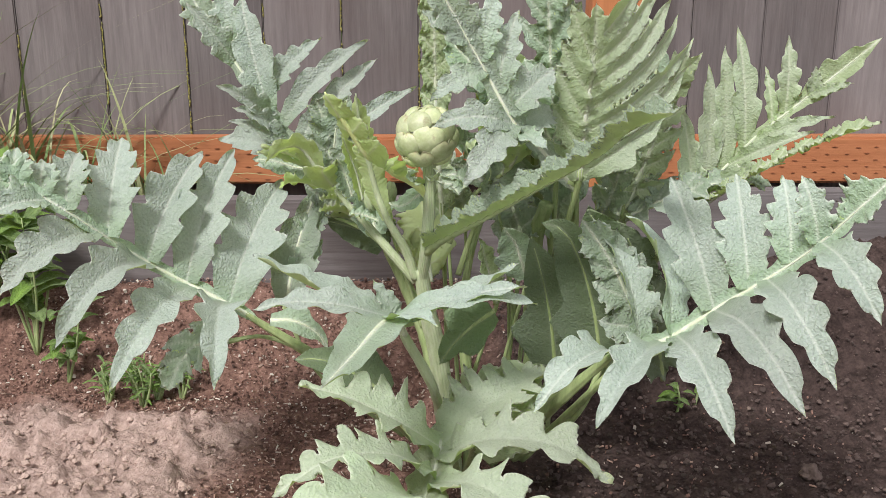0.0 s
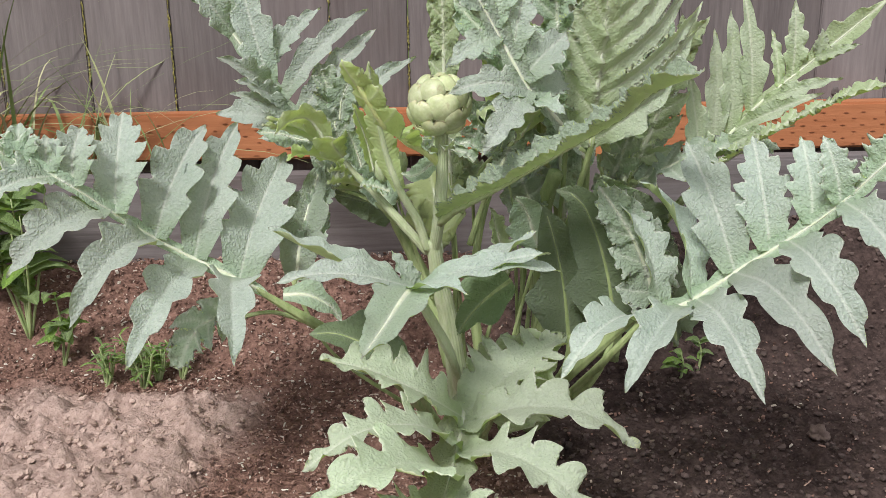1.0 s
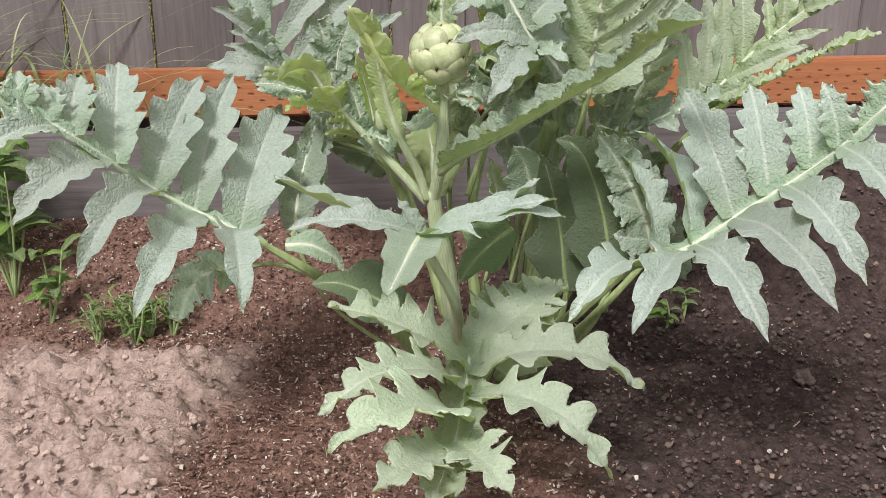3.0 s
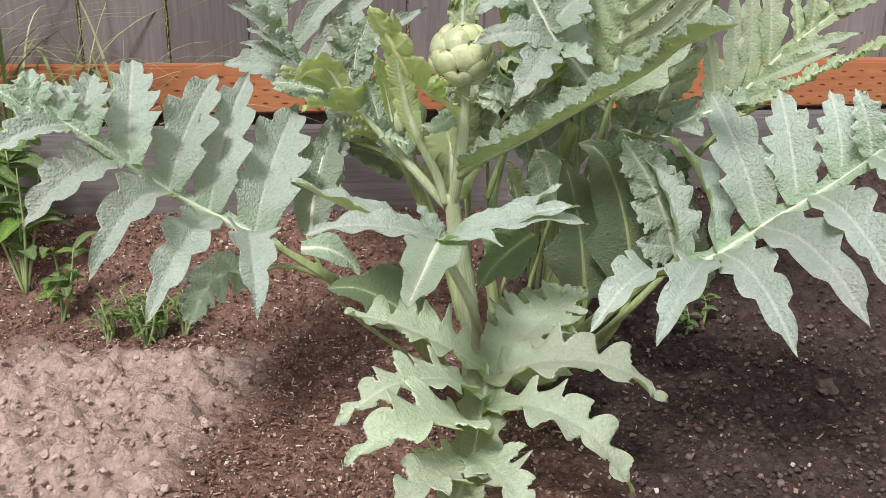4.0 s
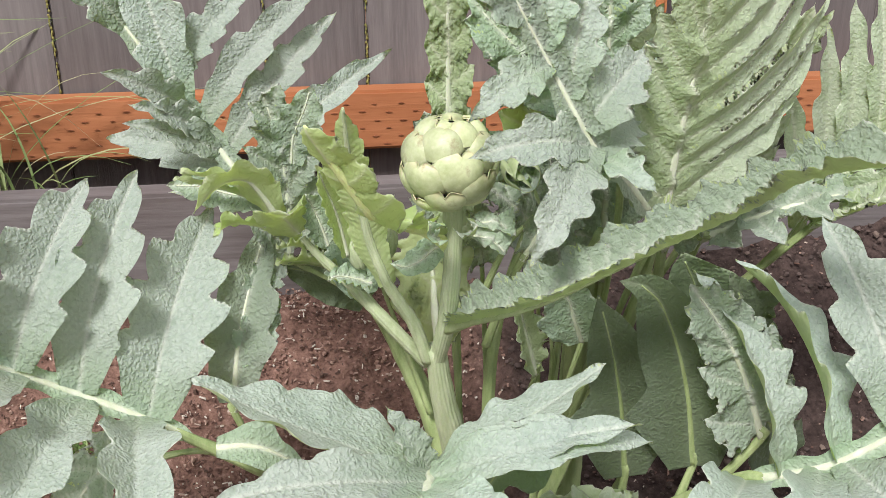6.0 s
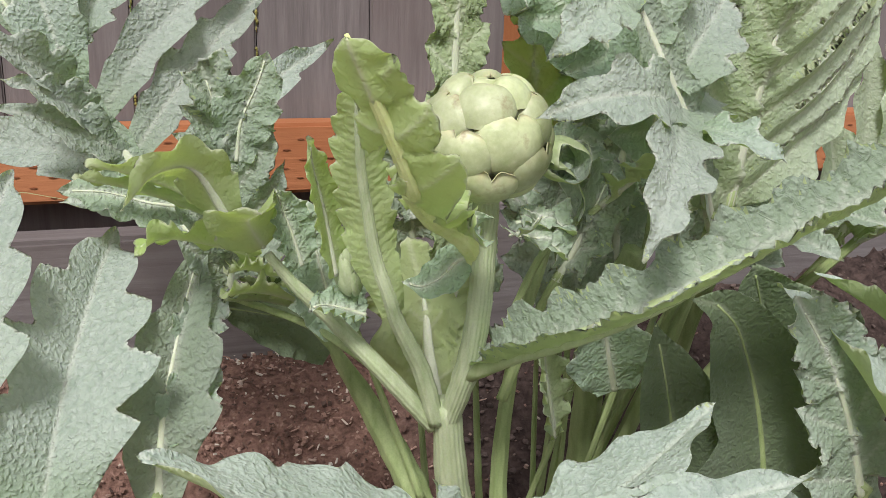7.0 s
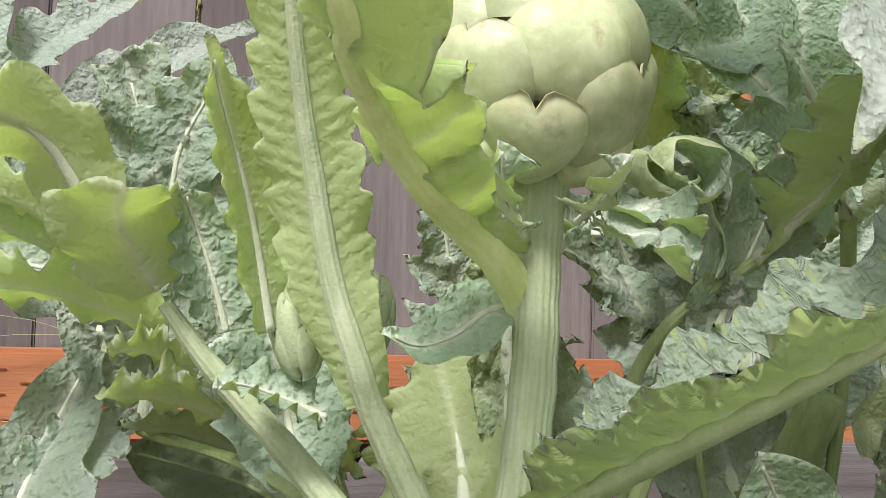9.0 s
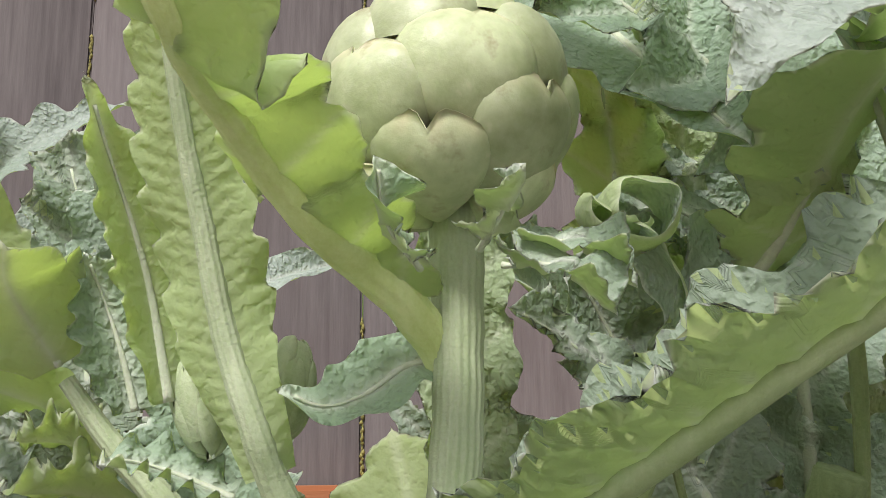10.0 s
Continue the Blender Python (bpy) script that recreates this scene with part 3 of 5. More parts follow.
def clod_maker(lo, hi, fine=2):
    bm = bmesh.new()
    bmesh.ops.create_icosphere(bm, subdivisions=fine, radius=1.0)
    base = [v.co.copy() for v in bm.verts]
    fs = [tuple(v.index for v in f.verts) for f in bm.faces]
    bm.free()

    def make(r):
        k, o = lo + (hi - lo) * r.random() ** 4, Vector((r.uniform(-50, 50), r.uniform(-50, 50), 0))
        return [(c * (1 + 0.55 * noise.noise(c * 1.3 + o) + 0.3 * noise.noise(c * 3.5 + o))) * k * Vector((1, 1, 0.7)) for c in base], fs

    return make


def share(f, x, y):
    return float(f(np.array([x]), np.array([y]))[0])


scatter("mulch_chips", 15000, (-0.5, 0.62, 0.62, 1.47), chip, CHIPS, "brown bark mulch chips with pale bits on the soil", "mulch", 3,
        lambda x, y, r: share(dry_share, x, y) < 0.35 and r.random() > 0.93 * share(rich_share, x, y))
scatter("dry_clods", 4500, (-0.75, -0.05, 0.62, 1.25), clod_maker(0.0006, 0.0052, 2), CLODS_DRY, "pale dry crumbs of crusted garden soil", "soil clods", 4,
        lambda x, y, r: share(dry_share, x, y) > 0.5)
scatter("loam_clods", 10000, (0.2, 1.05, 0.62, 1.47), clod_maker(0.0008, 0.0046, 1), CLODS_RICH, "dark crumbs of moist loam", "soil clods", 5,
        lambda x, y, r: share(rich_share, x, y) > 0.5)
scatter("pale_straw_bits", 260, (-0.6, 1.1, 0.62, 1.47), lambda r: ([(c[0] * 1.6, c[1] * 0.35, c[2] * 0.4) for c in chip(r)[0]], chip(r)[1]), CHIPS,
        "short straw bits lying on the soil", "straw", 6)
lump = clod_maker(0.012, 0.012, 4)(random.Random(9))
ob = mesh_object("soil_lump", lump[0], lump[1], CLODS_RICH)
ob.location = (0.55, 1.07, ground_z(0.55, 1.07) + 0.006)
tagged(ob, "dark round lump of loam on the soil", "soil lump")

# ---- fence ----
FENCE_Y = 1.68
fence = thing("fence", (0.3, FENCE_Y, 0.0), "weathered grey wooden picket fence with stained rail and post", "fence")
joints = [-1.57, -1.435, -1.30, -1.17, -1.035, -0.90, -0.727, -0.572, -0.434, -0.300, -0.171, -0.045, 0.082, 0.206, 0.331, 0.43, 0.527, 0.644, 0.763, 0.885, 1.01, 1.135, 1.26, 1.39, 1.52, 1.65, 1.78, 1.91, 2.04]
for a, b in zip(joints, joints[1:]):
    lean = random.uniform(-0.002, 0.002)
    bm = box(a + 0.0006, b - 0.0006, FENCE_Y + lean, FENCE_Y + lean + 0.016, 0.02, 1.78 + random.uniform(-0.006, 0.006), 0.002, 0.0016, 14)
    part("picket", bm, PICKET, fence)


def knot(x, z, size):
    bm = bmesh.new()
    bmesh.ops.create_uvsphere(bm, u_segments=18, v_segments=8, radius=1.0)
    for v in bm.verts:
        k = 1 + 0.25 * noise.noise(v.co * 2 + Vector((x * 9, 0, z * 9)))
        v.co = Vector((x + v.co.x * size * k, FENCE_Y + v.co.y * 0.004, z + v.co.z * size * 1.35 * k))
    part("knot", bm, KNOT, fence, "dark round knot in the wood", True)


for kx, kz, ks in ((-0.115, 0.66, 0.011), (0.80, 0.318, 0.006), (-0.62, 0.47, 0.006), (-0.505, 0.80, 0.007), (0.28, 0.75, 0.006)):
    knot(kx, kz, ks)

RAIL_Y, RAIL_Z0, RAIL_Z1 = FENCE_Y - 0.040, 0.229, 0.306
rail = part("rail", box(-1.6, 2.1, RAIL_Y, FENCE_Y - 0.003, RAIL_Z0, RAIL_Z1, 0.004, 0.0012, 40), RAIL, fence, "orange-brown stained pressure-treated rail")
upper = part("rail", box(-1.6, 2.1, RAIL_Y, FENCE_Y - 0.003, 1.33, 1.41, 0.004, 0.0012, 40), RAIL, fence, "orange-brown stained pressure-treated rail")
post = part("post", box(0.345, 0.428, RAIL_Y - 0.088, RAIL_Y - 0.003, 0.0, 1.80, 0.005, 0.001, 30), POST, fence, "orange-brown stained square post")

# incising marks of the treated rail, in staggered rows
verts, faces = [], []
row = 0
for z in np.arange(RAIL_Z0 + 0.008, RAIL_Z1 - 0.006, 0.0105):
    row += 1
    for x in np.arange(-1.0 + 0.017 * (row % 2), 1.25, 0.034):
        xx, zz, w = x + random.uniform(-0.003, 0.003), z + random.uniform(-0.001, 0.001), random.uniform(0.0035, 0.0055)
        o = len(verts)
        y = RAIL_Y - 0.0016
        verts += [(xx - w, y, zz), (xx, y, zz - 0.0009), (xx + w, y, zz), (xx, y, zz + 0.0009), (xx, y + 0.004, zz)]
        faces += [(o, o + 1, o + 2, o + 3), (o, o + 4, o + 1), (o + 1, o + 4, o + 2), (o + 2, o + 4, o + 3), (o + 3, o + 4, o)]
marks = mesh_object("incising_pattern", verts, faces, INCISION, rail, "short dark incisions in the rail", smooth=False)
marks["kind"] = "stuff"

# ---- raised bed edge ----
bed = thing("raised_bed_edge", (0.3, 1.47, 0.0), "weathered grey timber edging of the raised garden bed", "garden edging")
part("board", box(-1.6, 0.252, 1.47, 1.51, 0.0, 0.240, 0.004, 0.0015, 24), BOARD, bed)
part("board", box(0.256, 2.1, 1.472, 1.512, 0.0, 0.252, 0.004, 0.0015, 24), BOARD, bed)

# ---- artichoke ----
plant = thing("artichoke_plant", (0.12, 1.08, 0.0), "grey-green artichoke plant with one ripe bud, growing in soil", "plant")

# stems
tube("stem", [(0.128, 1.09, -0.02), (0.122, 1.075, 0.08), (0.112, 1.065, 0.16), (0.101, 1.055, 0.215), (0.094, 1.048, 0.264)], [0.0150, 0.0125, 0.0105, 0.0098, 0.0074], STEM, plant, "pale green ridged flower stem", 19, 0.035, 76)
tube("stem", [(0.095, 1.049, 0.250), (0.100, 1.036, 0.286), (0.102, 1.030, 0.311), (0.104, 1.030, 0.340), (0.104, 1.030, 0.386)], [0.0056, 0.0064, 0.0062, 0.0060, 0.0068], STEM, plant, "pale green ridged flower stem", 19, 0.035, 76)
tube("side_stem", [(0.089, 1.048, 0.252), (0.079, 1.045, 0.284), (0.069, 1.040, 0.304), (0.0610, 1.035, 0.320), (0.0564, 1.031, 0.333), (0.0492, 1.030, 0.3537), (0.0435, 1.026, 0.380), (0.0394, 1.021, 0.3997), (0.0355, 1.011, 0.427), (0.033, 0.997, 0.458)],
     [0.0046, 0.0048, 0.0044, 0.0038, 0.0033, 0.0029, 0.0025, 0.0021, 0.0017, 0.0008], STEM, plant, "pale ridged side shoot", 11, 0.05, 44, n=64)


def flower_bud(place, radius, height, tilt, rows, first_turn, label, look_of=None, swell=0.25):
    """A closed bud: a core and rows of broad notched bracts that overlap like tiles."""
    def shell(phi):
        c = -math.cos(phi)
        r = radius * math.sin(phi) ** 0.86 * (1 - 0.10 * max(0.0, c))
        return r, c * height / 2

    verts, faces = [], []
    for i in range(15):
        r, z = shell(math.pi * (0.02 + 0.96 * i / 14))
        for k in range(24):
            a = 2 * math.pi * k / 24
            verts.append((0.9 * r * math.cos(a), 0.9 * r * math.sin(a), 0.93 * z))
    for i in range(14):
        for k in range(24):
            a, b = i * 24 + k, i * 24 + (k + 1) % 24
            faces.append((a, b, b + 24, a + 24))
    core = mesh_object("flower_bud", verts, faces, look_of or BRACT, plant, label, attrs={"vein": np.zeros(len(verts))})
    core.matrix_basis = pose(*place, *tilt)
    for ri, (phi0, span, count, half, lift, base, *given) in enumerate(rows):
        nu, nv = 16, 14
        vs, vein = [], []
        for sheet in (0, 1):
            for i in range(nu + 1):
                for j in range(nv + 1):
                    u, v = i / nu, -1 + 2 * j / nv
                    notch = 0.13 * math.exp(-(v / 0.12) ** 2)
                    uu = u * (1 - 0.26 * abs(v) ** 3 - notch)
                    w = half * (0.62 + 0.38 * math.sin(min(uu / 0.5, 1) * math.pi / 2)) * (1.0 if uu < 0.62 else math.cos((uu - 0.62) / 0.5 * math.pi / 2) ** 0.5)
                    phi = min(phi0 + span * uu, math.pi * 0.995)
                    r, z = shell(phi)
                    off = base + lift * uu * radius / 0.03 + radius * swell * (1 - abs(v) ** 2.2) * math.sin(math.pi * min(1, uu * 0.8 + 0.12)) - radius * 0.26 * abs(v) ** 5 - radius * 0.07 * max(0, uu - 0.7) ** 2 / 0.09
                    off += -radius * 0.02 * max(0, uu - 0.85) / 0.15
                    if sheet:
                        off -= 0.0022 * (1 - 0.8 * max(abs(v), uu) ** 4)
                    az = v * w
                    nr, nz = math.sin(phi), -math.cos(phi)
                    rr, zz = r + off * nr, z + off * nz
                    vs.append((rr * math.sin(az), -rr * math.cos(az), zz))
                    vein.append(min(1, 0.75 * max(0, uu - 0.80) / 0.16 * (0.6 + 0.4 * math.sin(j * 2.1 + ri)) + (0.5 if sheet else 0) * 0.4))
        m = (nu + 1) * (nv + 1)
        fs = []
        for i in range(nu):
            for j in range(nv):
                a = i * (nv + 1) + j
                fs.append((a, a + 1, a + nv + 2, a + nv + 1))
                fs.append((m + a + nv + 1, m + a + nv + 2, m + a + 1, m + a))
        for i in range(nu):
            for j in (0, nv):
                a, b = i * (nv + 1) + j, (i + 1) * (nv + 1) + j
                fs.append((a, b, m + b, m + a) if j == 0 else (b, a, m + a, m + b))
        for j in range(nv):
            a = nu * (nv + 1) + j
            fs.append((a + 1, a, m + a, m + a + 1))
        me = None
        for k in range(count):
            turn = (given[0] if given else 360 * (k + 0.5 * (ri % 2)) / count) + first_turn + random.uniform(-3, 3)
            if me is None:
                b = mesh_object("bract", vs, fs, look_of or BRACT, None, attrs={"vein": vein})
                me = b.data
            else:
                b = new("bract", me)
            b.parent = core
            b.matrix_basis = pose(0, 0, random.uniform(-0.0008, 0.0008), random.uniform(-1.5, 1.5), random.uniform(-1.5, 1.5), turn)
    return core


PI = math.pi
SPIRAL = []
for k in range(2, 24):
    crest = 0.385 + 0.035 * (k - 6)
    reach = min(0.37, crest - 0.03, 0.40 - 0.006 * k)
    f = k / 23
    SPIRAL.append(((crest - reach) * PI, min(reach, 0.985 - crest + reach) * PI, 1, 0.76 + 0.30 * max(0.0, f - 0.5), 0.0026 - 0.0020 * f, 0.0070 * (1 - f), 137.5 * (k - 6)))
flower_bud((0.1015, 1.028, 0.4145), 0.0268, 0.0525, (4, 2, 0), SPIRAL, -10, "pale green closed artichoke bud with overlapping bracts", swell=0.11)
SMALL = [(0.05 * PI, 0.45 * PI, 5, 0.75, 0.0004, 0.0010), (0.25 * PI, 0.45 * PI, 5, 0.75, 0.0004, 0.0005), (0.5 * PI, 0.42 * PI, 5, 0.85, 0.0003, 0.0)]
flower_bud((0.040, 1.052, 0.342), 0.0064, 0.029, (0, -12, 0), SMALL, 20, "small green young bud beside the stem", STEM, 0.10)
flower_bud((0.062, 1.058, 0.345), 0.0062, 0.026, (0, 8, 0), SMALL, 50, "small green young bud beside the stem", STEM, 0.10)

# large leaf spreading to one side
lobed(plant, [(-0.074, 1.03, 0.207), (-0.113, 1.03, 0.232), (-0.152, 1.03, 0.253), (-0.189, 1.02, 0.28), (-0.226, 0.984, 0.323), (-0.254, 0.965, 0.353), (-0.28, 0.959, 0.371), (-0.298, 0.955, 0.38), (-0.323, 0.95, 0.398)], (0.25, -0.58, 0.75),
     [(0.13, (-0.068, 1.165, 0.337), 0.070, 0.07),
      (0.28, (-0.117, 1.14, 0.378), 0.054, 0.07),
      (0.42, (-0.149, 1.122, 0.379), 0.054, 0.08),
      (0.58, (-0.231, 1.1, 0.399), 0.052, 0.08),
      (0.73, (-0.254, 1.03, 0.395), 0.04, 0.05),
      (0.81, (-0.279, 1.0, 0.392), 0.036, 0.05),
      (0.88, (-0.297, 0.98, 0.408), 0.036, 0.05),
      (0.15, (-0.095, 0.876, 0.199), 0.046, 0.16),
      (0.26, (-0.196, 0.885, 0.193), 0.045, 0.18),
      (0.41, (-0.238, 0.873, 0.241), 0.045, 0.2),
      (0.62, (-0.296, 0.9, 0.282), 0.046, 0.2),
      (0.79, (-0.312, 0.9, 0.348), 0.04, 0.12)],
     [(0.085, 1.10, 0.04), (0.045, 1.07, 0.10), (-0.01, 1.045, 0.155)], "broad grey-green lobed leaf arching out over the soil", seed=11, rib=0.0034, tip=0.16, stalk_size=1.5, broad=0.96, blunt=1.6, bite=1.0, gutter=0.56)

# large leaf on the other side
lobed(plant, [(0.285, 0.945, 0.205), (0.31, 0.925, 0.221), (0.336, 0.908, 0.24), (0.37, 0.896, 0.271), (0.397, 0.885, 0.294), (0.427, 0.873, 0.321), (0.445, 0.859, 0.344), (0.466, 0.845, 0.374), (0.489, 0.83, 0.408)], (-0.35, -0.6, 0.7),
     [(0.11, (0.272, 1.02, 0.329), 0.044, 0.06, (0.55, -0.8, 0.05)),
      (0.23, (0.312, 1.04, 0.326), 0.052, 0.08, (0.55, -0.8, 0.1)),
      (0.38, (0.344, 0.99, 0.377), 0.054, 0.08),
      (0.50, (0.4, 0.963, 0.386), 0.05, 0.06),
      (0.64, (0.432, 0.925, 0.392), 0.042, 0.05),
      (0.74, (0.433, 0.88, 0.401), 0.034, 0.05),
      (0.84, (0.474, 0.86, 0.388), 0.026, 0.03),
      (0.03, (0.198, 0.835, 0.196), 0.046, 0.22),
      (0.19, (0.249, 0.806, 0.194), 0.044, 0.16),
      (0.24, (0.359, 0.77, 0.197), 0.046, 0.18),
      (0.38, (0.409, 0.753, 0.229), 0.05, 0.18),
      (0.56, (0.434, 0.759, 0.25), 0.046, 0.2),
      (0.75, (0.468, 0.77, 0.302), 0.042, 0.15)],
     [(0.175, 1.08, 0.02), (0.205, 1.04, 0.07), (0.245, 0.99, 0.14)], "broad grey-green lobed leaf arching out over the soil", seed=23, rib=0.0034, tip=0.14, stalk_size=1.6, broad=0.92, blunt=1.65, bite=0.9, gutter=0.56)

# leaf reaching out of the middle on a thick stalk
lobed(plant, [(0.080, 0.930, 0.236), (0.074, 0.900, 0.262), (0.063, 0.845, 0.276), (0.046, 0.77, 0.279), (0.029, 0.684, 0.286)], ((0.0, -0.3, 1), (0.1, -0.55, 0.85)),
     [(0.05, (-0.0645, 0.942, 0.312), 0.094, -0.03, (0.45, 0.15, 0.88)),
      (0.23, (-0.05, 0.85, 0.288), 0.036, 0.12),
      (0.06, (0.0505, 0.933, 0.289), 0.024, 0.0),
      (0.06, (0.190, 0.948, 0.300), 0.058, -0.03, (-0.40, 0.10, 0.90)),
      (0.15, (0.193, 0.88, 0.299), 0.036, 0.05),
      (0.19, (0.206, 0.892, 0.277), 0.034, 0.14),
      (0.25, (0.113, 0.798, 0.292), 0.03, 0.1)],
     [(0.125, 1.06, 0.02), (0.120, 1.00, 0.085), (0.108, 0.945, 0.170)], "silvery grey-green lobed leaf on a thick stalk", seed=5, rib=0.0046, tip=0.95, tip_width=0.050, stalk=STEM, wing=0.010, teeth=5, blunt=1.6, broad=0.97, bite=0.35, gutter=0.14)

# low leaf in front, drooping to the soil
lobed(plant, [(0.121, 0.93, 0.15), (0.115, 0.89, 0.135), (0.109, 0.862, 0.122), (0.1, 0.825, 0.113), (0.088, 0.78, 0.105), (0.074, 0.745, 0.096), (0.062, 0.715, 0.089)], ((0.0, -0.1, 1), (0.0, -0.55, 0.85)),
     [(0.19, (-0.019, 0.889, 0.199), 0.066, 0.1),
      (0.32, (-0.028, 0.775, 0.147), 0.052, 0.25),
      (0.49, (-0.018, 0.7, 0.155), 0.062, 0.2),
      (0.69, (0.014, 0.69, 0.122), 0.05, 0.12),
      (0.23, (0.271, 0.83, 0.128), 0.058, 0.25),
      (0.37, (0.224, 0.75, 0.084), 0.05, 0.32),
      (0.65, (0.127, 0.7, 0.105), 0.05, 0.12),
      (0.18, (0.227, 0.97, 0.182), 0.075, 0.08)],
     [(0.135, 1.03, 0.02), (0.130, 0.985, 0.07)], "yellowish green lobed leaf drooping over the soil", seed=8, rib=0.0024, tip=0.3, tip_width=0.05, top=FRESH_TOP, wing=0.024, bite=1.6, teeth=6.5, ruffle=0.005, gutter=0.24, broad=1.0, blunt=1.7)


# leaf from the bud's neck, seen from beneath
NECK = [(0.0915, 1.024, 0.3609), (0.0822, 1.019, 0.3682), (0.0711, 1.008, 0.3755), (0.0615, 0.999, 0.3850), (0.0532, 0.985, 0.3940), (0.0475, 0.970, 0.4000), (0.0435, 0.955, 0.4080), (0.011, 0.926, 0.468)]
leaf(plant, NECK, (0.50, 0.78, 0.40),
     [(0.02, -1, 66, 0.013, 0.020), (0.12, -1, 70, 0.021, 0.026), (0.26, -1, 72, 0.025, 0.030), (0.40, -1, 72, 0.027, 0.032), (0.56, -1, 70, 0.025, 0.032), (0.72, -1, 66, 0.022, 0.030), (0.86, -1, 58, 0.016, 0.026),
      (0.30, 1, 66, 0.009, 0.030), (0.52, 1, 66, 0.012, 0.034), (0.74, 1, 60, 0.014, 0.034)],
     (), "bright green curled leaf beside the bud", 0.0014, wing=0.004, fold=18, droop=0.1, tip=0.2, tip_width=0.026, top=YOUNG_TOP, seed=3, rib=0.0008, ruffle=0.0010, teeth=0.5, slit=0.0, gutter=0.08, bite=0.3, blunt=2.4, vary=0.3)
tube("midrib", [(0.104, 1.036, 0.338), (0.0990, 1.031, 0.3510)] + NECK, [0.0030, 0.0052, 0.0048, 0.0041, 0.0036, 0.0033, 0.0030, 0.0028, 0.0022, 0.0008], GREEN_RIB, plant, "yellow-green midrib of the curled leaf", 9, 0.05, 40, 0.8, (0.50, 0.78, 0.40), 60)

# upright narrow leaf by the young buds, seen from its back
leaf(plant, [(0.0600, 1.0345, 0.322), (0.0564, 1.032, 0.333), (0.0492, 1.031, 0.3537), (0.0435, 1.027, 0.380), (0.0394, 1.022, 0.3997), (0.0355, 1.012, 0.427), (0.033, 0.998, 0.458)],
     (0.1, 0.98, 0.1), [], (), "narrow pale green leaf with crisped edges", 0.0010,
     wing=0.005, fold=6, tip=1.0, tip_width=0.026, seed=31, rib=0.0008, ruffle=0.0024, teeth=13, gutter=0.10, top=YOUNG_TOP, bite=0.5, blunt=3.0, ridge=0.0002)
leaf(plant, [(0.034, 1.046, 0.340), (0.029, 1.043, 0.366), (0.025, 1.038, 0.382), (0.019, 1.030, 0.401), (0.016, 1.020, 0.415)],
     (0.55, -0.8, 0.2), [], (), "narrow pale green leaf with crisped edges", 0.0012,
     wing=0.004, fold=18, tip=1.0, tip_width=0.020, top=YOUNG_TOP, seed=32, rib=0.0016, ruffle=0.0016, teeth=8, gutter=0.10, bite=0.5, blunt=2.4)

# leafy branch behind the side shoot
tube("side_stem", [(0.089, 1.052, 0.248), (0.063, 1.055, 0.279), (0.036, 1.064, 0.309), (0.016, 1.066, 0.330), (0.003, 1.066, 0.347)], [0.0046, 0.0048, 0.0044, 0.0036, 0.0022], STEM, plant, "green ridged side shoot", 11, 0.05, 44)
tube("side_stem", [(0.115, 1.085, 0.10), (0.098, 1.105, 0.17), (0.072, 1.128, 0.226), (0.057, 1.133, 0.252), (0.048, 1.136, 0.268), (0.040, 1.140, 0.279)], [0.0085, 0.0092, 0.0092, 0.0080, 0.0055, 0.0015], STALK, plant, "green ridged leaf stalk", 7, 0.06)
# dark green blade, its colour also holding the shade it stands in
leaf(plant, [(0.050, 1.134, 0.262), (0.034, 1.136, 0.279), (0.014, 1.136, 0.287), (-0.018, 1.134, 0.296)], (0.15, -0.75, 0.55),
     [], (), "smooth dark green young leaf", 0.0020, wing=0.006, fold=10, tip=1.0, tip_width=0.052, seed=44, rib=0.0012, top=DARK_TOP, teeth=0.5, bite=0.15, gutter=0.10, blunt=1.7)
leaf(plant, [(0.06, 1.12, 0.286), (0.05, 1.125, 0.309), (0.04, 1.125, 0.323), (0.03, 1.12, 0.333)], (0.1, 0.5, 0.85),
     auto_lobes(3, 0.026, 0.03, 0.2, 0.8), [(0.095, 1.09, 0.18)], "bright green scalloped young leaf behind the shoots", 0.002, wing=0.020, fold=6, tip=0.35, tip_width=0.04, seed=48, rib=0.0016, teeth=1, ruffle=0.003, slit=0.0, gutter=0.08, top=YOUNG_TOP)
leaf(plant, [(0.145, 1.15, 0.279), (0.143, 1.15, 0.306), (0.137, 1.145, 0.324), (0.128, 1.14, 0.34)], (0.0, -0.9, 0.4),
     auto_lobes(4, 0.03, 0.026, 0.15, 0.85), [(0.15, 1.13, 0.12)], "silvery lobed leaf behind the stem", 0.002, wing=0.014, fold=8, tip=0.3, tip_width=0.03, seed=49, rib=0.0018, teeth=2, stalk_size=0.8)
leaf(plant, [(0.001, 1.066, 0.351), (-0.005, 1.06, 0.361), (-0.009, 1.05, 0.371), (-0.005, 1.035, 0.378)], (-0.25, 0.85, 0.35), [], (), "olive green young leaf, its tip curled over", 0.0013, wing=0.004, fold=14, tip=1.0, tip_width=0.036, teeth=3, bite=0.4, ruffle=0.002, gutter=0.12, blunt=3.0, rib=0.0012, top=YOUNG_TOP, seed=41)
leaf(plant, [(0.021, 1.068, 0.339), (0.016, 1.068, 0.356), (0.011, 1.066, 0.37), (0.007, 1.06, 0.381)], (0.45, -0.85, 0.2), [], (), "grey-green young leaf pointing up", 0.0013, wing=0.004, fold=16, tip=1.0, tip_width=0.026, teeth=4, bite=0.5, ruffle=0.002, gutter=0.12, blunt=2.4, rib=0.0012, top=LEAF_TOP, seed=45)
